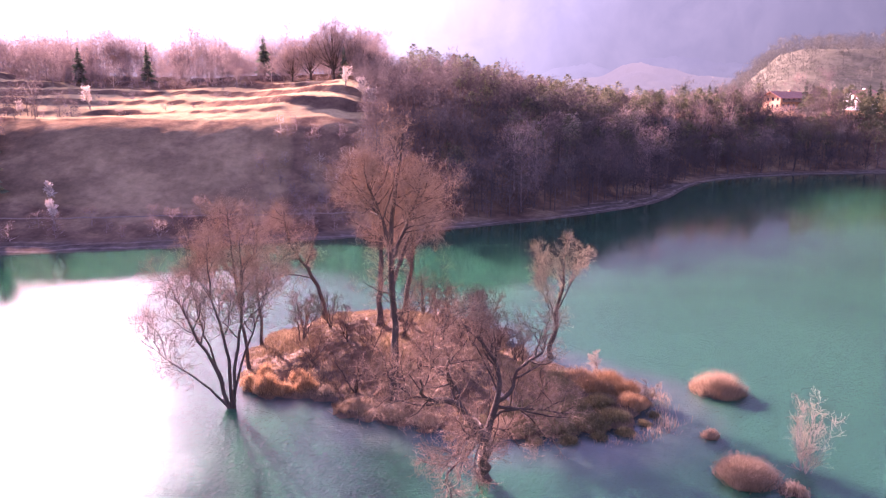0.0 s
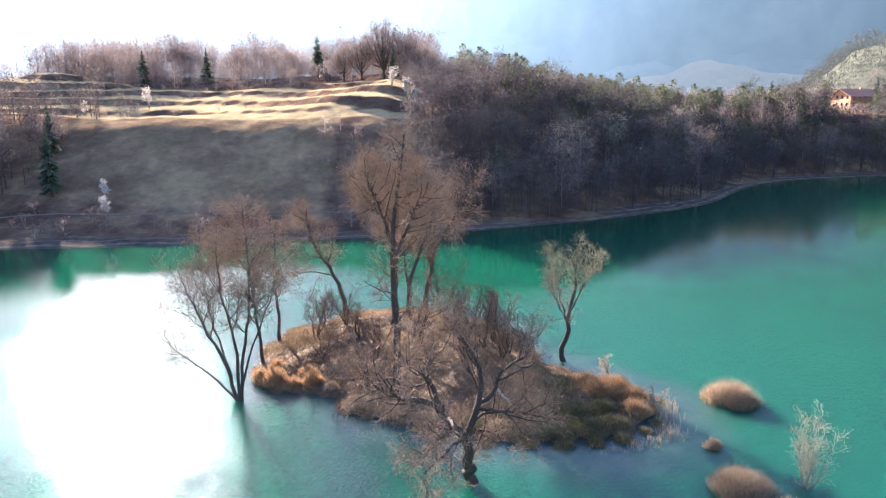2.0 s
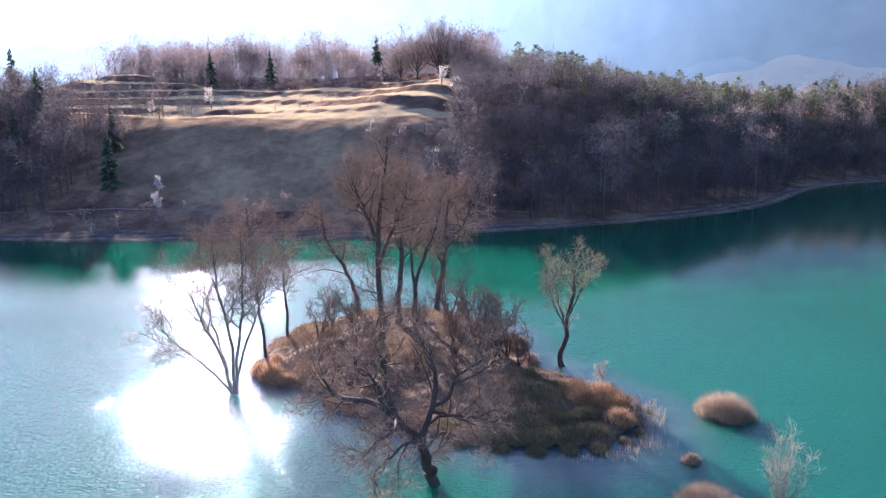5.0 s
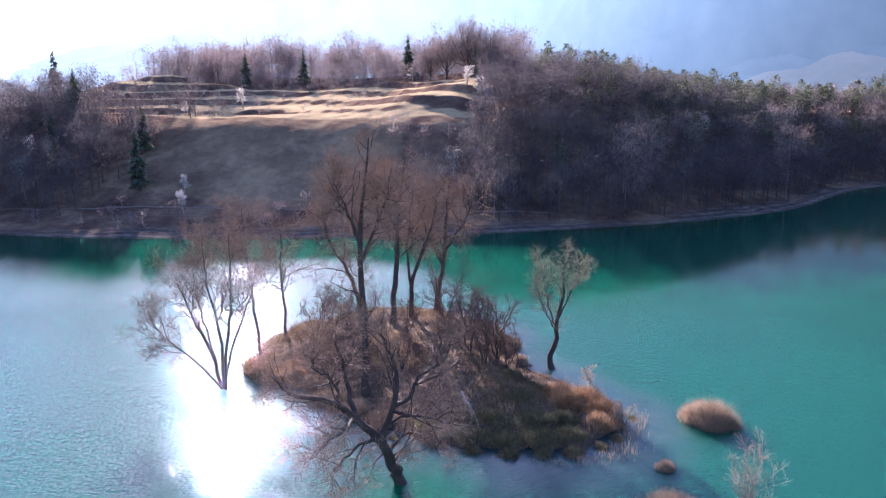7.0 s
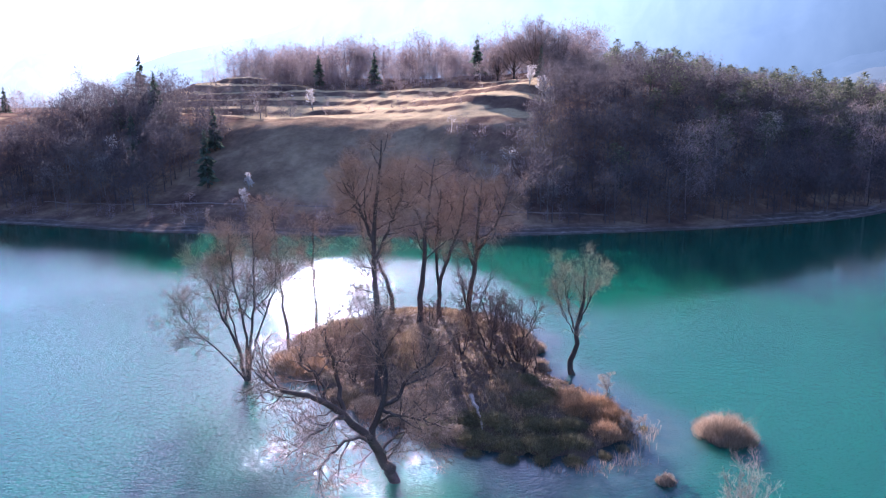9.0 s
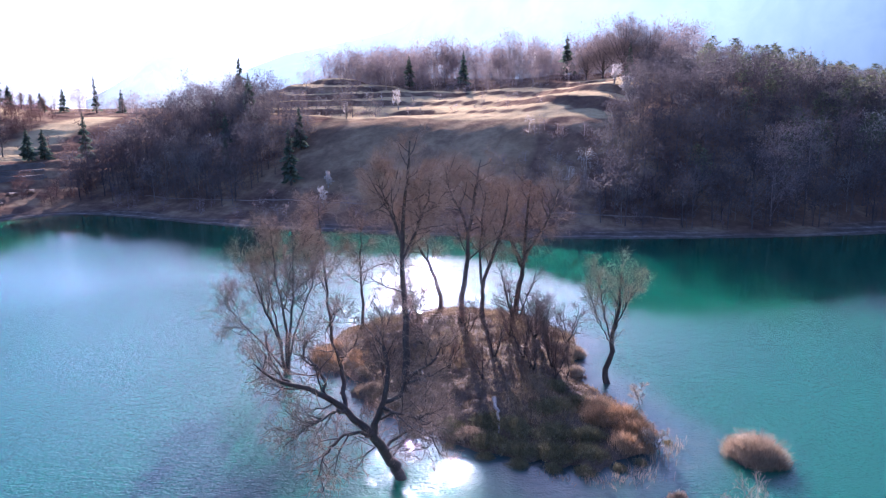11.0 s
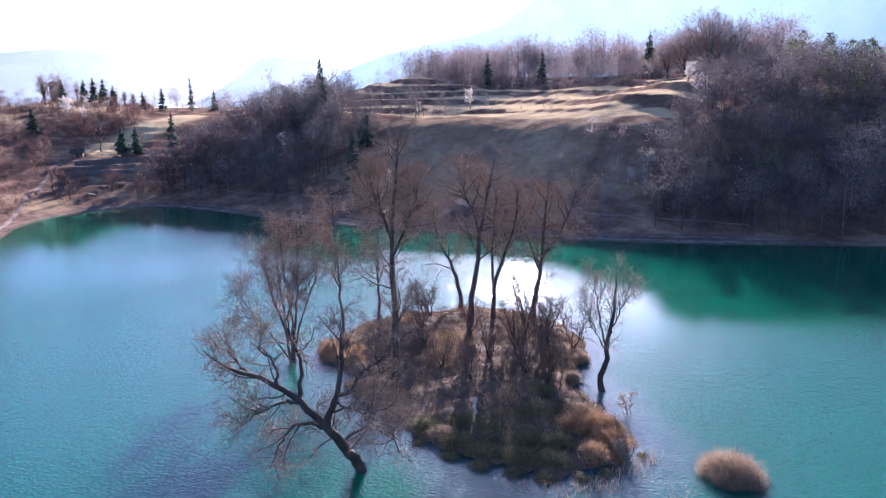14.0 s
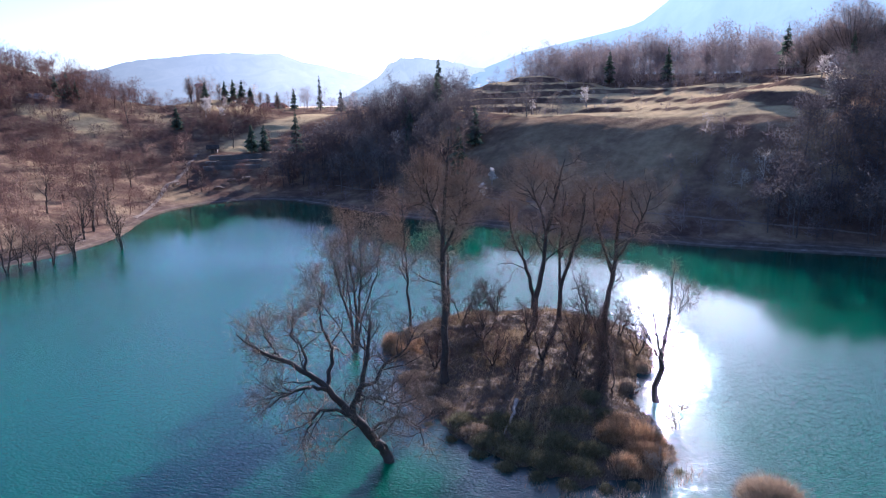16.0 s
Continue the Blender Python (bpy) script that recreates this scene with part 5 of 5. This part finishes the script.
def crest_tree(x, y, h, seed):
    """A broad tree: a short trunk, fanning limbs and a domed haze of fine twigs."""
    r = np.random.default_rng(seed)
    base = new("crest_tree")
    base.matrix_basis = pose(x, y, ground_z(x, y) - 0.3)
    SP, SR = stem([(0, 0, 0), (0.1, 0, 0.3 * h), (0.15 * r.normal(), 0.1, 0.85 * h)], 0.022 * h, 0.05, 6, r, 0.05)
    V, F = tube(SP[None], SR[None], 7)
    part("trunk", mesh_np("trunk", V, [F], BARK), base)
    pile = Pile()
    for k in range(18):
        a, q = 2.4 * k + r.random(), 0.42 * math.sqrt((k + 0.6) / 18)
        tip = (math.cos(a) * q * h, math.sin(a) * q * h, h * (0.96 - 2.6 * q * q))
        P, R = stem([(0, 0, (0.12 + 0.2 * r.random()) * h), (0.45 * tip[0], 0.45 * tip[1], 0.55 * tip[2]), tip], 0.008 * h, 0.03, 6, r, 0.12)
        V, F = tube(P[None], R[None], 5)
        part("limb", mesh_np("limb", V, [F], BARK), base)
        B, BR = shoots(r, P[None], R[None], 14, 0.3, 1.0, 42, 0.17 * h, 4, 0.08, 0.2, 0.02)
        pile.add(*tube(B, BR, 3))
        C, CR = shoots(r, B, BR, 7, 0.2, 1.0, 45, 0.085 * h, 3, 0.06, 0.25, 0.015)
        for m in range(2):
            pile.add(*ribbons(C[:, m], C[:, m + 1], np.full(len(C), 0.075 - 0.02 * m), r))
        D, DR = shoots(r, C, CR, 3, 0.3, 1.0, 45, 0.05 * h, 2, 0.05, 0.2, 0.01)
        pile.add(*ribbons(D[:, 0], D[:, 1], np.full(len(D), 0.05), r))
    n = 2600
    d = unit(r.normal(size=(n, 3)))
    f = (0.55 + 0.45 * r.random(n)) * (1 + 0.1 * np.sin(4 * np.arctan2(d[:, 1], d[:, 0]) + seed) + 0.08 * np.sin(9 * d[:, 2] + 5 * d[:, 0]))
    P = d * f[:, None] * np.array([0.4, 0.4, 0.4]) * h + np.array([0, 0, 0.57 * h])
    Q = P + unit(d + 0.7 * r.normal(size=(n, 3)) + np.array([0, 0, 0.3])) * (h * (0.03 + 0.035 * r.random(n)))[:, None]
    pile.add(*ribbons(P, Q, np.full(n, 0.07), r))
    tagged(part("crown", pile.mesh("crown", TWIG_CREST), base, "fine bare twigs"), kind="stuff")
    return tagged(base, "large round-crowned bare tree on the hill crest", "tree", "trees of the hill crest")


for k, (x, y, h) in enumerate([(-31, 202, 18), (-38, 204.5, 13.5), (-25, 204, 15.5), (-44, 208, 11), (-19.5, 205, 11), (-33, 212, 16)]):
    crest_tree(x, y, h, 400 + k)


# ---- buildings ----
def box_mesh(name, x0, x1, y0, y1, z0, z1, material, bevel=0.03):
    bm = bmesh.new()
    bmesh.ops.create_cube(bm, size=1)
    bmesh.ops.scale(bm, vec=(x1 - x0, y1 - y0, z1 - z0), verts=bm.verts)
    bmesh.ops.translate(bm, vec=((x0 + x1) / 2, (y0 + y1) / 2, (z0 + z1) / 2), verts=bm.verts)
    if bevel:
        bmesh.ops.bevel(bm, geom=bm.edges[:], offset=bevel, segments=1, affect="EDGES")
    me = bpy.data.meshes.new(name)
    bm.to_mesh(me)
    bm.free()
    me.materials.append(material)
    return me


def gable_mesh(name, w, d, z, rise, over, thick, material):
    """Two roof slabs that meet in a ridge along x."""
    a, b = w / 2 + over, d / 2 + over
    drop = rise * over / (d / 2)
    prof = [(-b, z - drop), (0, z + rise), (b, z - drop), (b, z - drop + thick), (0, z + rise + thick), (-b, z - drop + thick)]
    V = np.array([(x, y, zz) for x in (-a, a) for y, zz in prof])
    F4 = [[0, 1, 7, 6], [1, 2, 8, 7], [2, 3, 9, 8], [3, 4, 10, 9], [4, 5, 11, 10], [5, 0, 6, 11], [0, 5, 4, 1], [1, 4, 3, 2], [6, 7, 10, 11], [7, 8, 9, 10]]
    return mesh_np(name, V, [np.array(F4)], material, False)


def house(x, y, turn, w, d, h, rise, wall, label, sink=0.8, balconies=True):
    base = new("house")
    base.matrix_basis = pose(x, y, ground_z(x, y) - sink, 0, 0, turn)
    bm = bmesh.new()
    prof = [(-d / 2, 0), (d / 2, 0), (d / 2, h), (0, h + rise - 0.05), (-d / 2, h)]
    vs = [[bm.verts.new((sx * w / 2, yy, zz)) for yy, zz in prof] for sx in (-1, 1)]
    bm.faces.new(vs[0]), bm.faces.new(vs[1][::-1])
    for k in range(5):
        bm.faces.new((vs[0][k], vs[1][k], vs[1][(k + 1) % 5], vs[0][(k + 1) % 5]))
    bmesh.ops.recalc_face_normals(bm, faces=bm.faces[:])
    me = bpy.data.meshes.new("wall")
    bm.to_mesh(me), bm.free()
    me.materials.append(wall)
    part("wall", me, base)
    roof = part("roof", gable_mesh("roof", w, d, h, rise, 1.1, 0.25, ROOF), base, "red tiled gable roof")
    part("chimney", box_mesh("chimney", w * 0.2, w * 0.2 + 0.8, 0.6, 1.4, h + rise * 0.5, h + rise + 0.9, wall), roof)
    for f in range(max(1, int(h // 2.7))):
        zz = 1.6 + 2.7 * f
        for sx in np.arange(-w / 2 + 1.6, w / 2 - 0.8, 2.6):
            for sy, yy in ((-1, -d / 2), (1, d / 2)):
                win = part("window", box_mesh("window", sx - 0.55, sx + 0.55, yy - 0.06, yy + 0.06, zz, zz + 1.35, WOOD, 0.02), base)
                part("pane", box_mesh("pane", sx - 0.45, sx + 0.45, yy - 0.075, yy + 0.075, zz + 0.1, zz + 1.25, GLASS, 0), win)
        for sy in np.arange(-d / 2 + 1.5, d / 2 - 1, 2.6):
            for xx in (-w / 2, w / 2):
                win = part("window", box_mesh("window", xx - 0.06, xx + 0.06, sy - 0.5, sy + 0.5, zz, zz + 1.35, WOOD, 0.02), base)
                part("pane", box_mesh("pane", xx - 0.075, xx + 0.075, sy - 0.4, sy + 0.4, zz + 0.1, zz + 1.25, GLASS, 0), win)
        if balconies and f:
            b = part("balcony", box_mesh("balcony", -w / 2, w / 2, -d / 2 - 1.3, -d / 2, zz - 0.6, zz - 0.42, WOOD), base, "brown wooden balcony")
            part("balcony_rail", box_mesh("balcony_rail", -w / 2, w / 2, -d / 2 - 1.3, -d / 2 - 1.22, zz - 0.42, zz + 0.5, WOOD), b)
    return tagged(base, label, "house")


house(141, 292, 18, 13.5, 10, 5.6, 2.2, PLASTER, "ochre chalet with a red roof and wooden balconies", 0.3)
house(172, 292, 10, 10, 9, 5.6, 2.4, WHITE, "white house with a red roof behind spruces", 0.3)
house(-240, 158, 30, 8, 6, 2.4, 1.4, WOOD, "small dark barn on the valley rim", 0.2, False)


def hut(x, y, turn):
    base = new("hut")
    base.matrix_basis = pose(x, y, ground_z(x, y) - 0.2, 0, 0, turn)
    part("wall", box_mesh("wall", -1.3, 1.3, -0.9, 0.9, 0, 1.5, WOOD), base)
    part("roof", gable_mesh("roof", 2.6, 1.8, 1.5, 0.75, 0.35, 0.1, BARK), base, "dark weathered board roof")
    part("door", box_mesh("door", -0.35, 0.35, -0.96, -0.88, 0.05, 1.4, BARK), base)
    part("shutter", box_mesh("shutter", 0.6, 1.1, -0.96, -0.88, 0.7, 1.2, BARK), base)
    return tagged(base, "small dark wooden hut at the top of the beach terraces", "hut")


hut(-150.0, 91.0, 60)


def terrace_wall(name, x0, y0, x1, y1, h):
    """A dry-stone retaining wall of single courses."""
    base = new(name)
    L, a = math.hypot(x1 - x0, y1 - y0), math.atan2(y1 - y0, x1 - x0)
    z = min(ground_z(x0, y0), ground_z(x1, y1))
    base.matrix_basis = Matrix.Translation((x0, y0, z - 0.3)) @ Matrix.Rotation(a, 4, "Z")
    r = np.random.default_rng(int(abs(x0) * 10))
    zz = 0.0
    while zz < h + 0.3:
        ch, xx = r.uniform(0.28, 0.4), -r.random() * 0.5
        pile = Pile()
        while xx < L:
            w, o = r.uniform(0.5, 1.1), r.uniform(-0.06, 0.06)
            v = np.array([(sx, sy, sz) for sx in (xx + 0.02, xx + w - 0.02) for sy in (-0.3 + o, 0.3 + o) for sz in (zz, zz + ch - 0.03)])
            pile.add(v, np.array([[0, 1, 3, 2], [4, 6, 7, 5], [0, 4, 5, 1], [2, 3, 7, 6], [1, 5, 7, 3], [0, 2, 6, 4]]))
            xx += w
        part("stone_course", pile.mesh("stone_course", STONE_DARK, False), base)
        zz += ch
    return tagged(base, "low dry-stone terrace wall above the beach", "wall", "beach terraces")


for k, (x0, y0, x1, y1, h) in enumerate([(-143, 87, -138, 99, 0.9), (-140, 85, -135, 97, 0.9), (-137, 83, -131.5, 95, 0.8)]):
    terrace_wall("terrace_wall", x0, y0, x1, y1, h)


def picnic_table(x, y, turn):
    base = new("picnic_table")
    base.matrix_basis = pose(x, y, ground_z(x, y) - 0.02, 0, 0, turn)
    part("tabletop", box_mesh("tabletop", -1, 1, -0.4, 0.4, 0.70, 0.76, WOOD, 0.01), base)
    for s in (-1, 1):
        part("bench", box_mesh("bench", -1, 1, s * 0.75 - 0.15, s * 0.75 + 0.15, 0.42, 0.47, WOOD, 0.01), base)
        part("leg", box_mesh("leg", s * 0.7 - 0.05, s * 0.7 + 0.05, -0.85, 0.85, 0, 0.42, WOOD, 0.01), base)
        part("post", box_mesh("post", s * 0.7 - 0.05, s * 0.7 + 0.05, -0.1, 0.1, 0.42, 0.7, WOOD, 0.01), base)
    return tagged(base, "brown wooden picnic table on the beach grass", "table", "picnic tables")


for x, y, a in ((-126.5, 85, 20), (-126, 88.5, 70), (-128.8, 72, 40), (-123, 80, 10)):
    picnic_table(x, y, a)


def boulder(x, y, r, seed, z=None, label="pale weathered boulder on the slope"):
    bm = bmesh.new()
    bmesh.ops.create_icosphere(bm, subdivisions=3, radius=r)
    for v in bm.verts:
        v.co *= 1 + 0.28 * noise.noise(v.co / r * 1.3 + Vector((seed, 0, 0))) + 0.1 * noise.noise(v.co / r * 4 + Vector((0, seed, 0)))
        v.co.z *= 0.7
    me = bpy.data.meshes.new("boulder")
    bm.to_mesh(me), bm.free()
    me.materials.append(ROCK)
    ob = new("boulder", me)
    ob.matrix_basis = pose(x, y, (ground_z(x, y) if z is None else z) + 0.2 * r)
    return tagged(ob, label, "boulder", "boulders")


for k, (x, y, r) in enumerate([(-198, 61, 1.6), (-197, 63.5, 1.3), (-199, 59, 1.1), (-92, 52, 0.45)]):
    boulder(x, y, r, 5 + k)


def log(x0, y0, x1, y1, r, seed):
    """A bleached fallen trunk with a stub."""
    g = np.random.default_rng(seed)
    base = new("log")
    z0, z1 = foot(x0, y0) + 0.32, foot(x1, y1) + 0.3
    base.matrix_basis = pose(x0, y0, z0)
    P, R = stem([(0, 0, 0), ((x1 - x0) / 2, (y1 - y0) / 2 + 0.15, (z1 - z0) / 2), (x1 - x0, y1 - y0, z1 - z0)], r, 0.4 * r, 12, g, 0.03)
    V, F = tube(P[None], R[None], 8)
    part("trunk", mesh_np("trunk", V, [F], BARK_PALE), base)
    P2, R2 = shoots(g, P[None], R[None], 3, 0.3, 0.9, 50, 0.7, 4, 0.05, 0.1, 0.01)
    for k in range(3):
        V, F = tube(P2[k:k + 1], R2[k:k + 1], 5)
        part("stub", mesh_np("stub", V, [F], BARK_PALE), base)
    return tagged(base, "bleached fallen trunk lying in the island's grass", "log")


log(3.5, 44.4, 5.4, 41.2, 0.14, 3)


def tower(x, y):
    base = new("tower")
    base.matrix_basis = pose(x, y, ground_z(x, y) - 0.3, 0, 0, 20)
    part("shaft", box_mesh("shaft", -0.9, 0.9, -0.9, 0.9, 0, 5.6, WOOD), base)
    part("roof", gable_mesh("roof", 2.2, 2.2, 5.6, 0.8, 0.35, 0.12, ROOF), base)
    part("opening", box_mesh("opening", -0.4, 0.4, -0.95, -0.86, 3.8, 4.8, BARK), base)
    return tagged(base, "small brown roofed tower among bare trees on the rim", "tower")


tower(-214.3, 115.6)
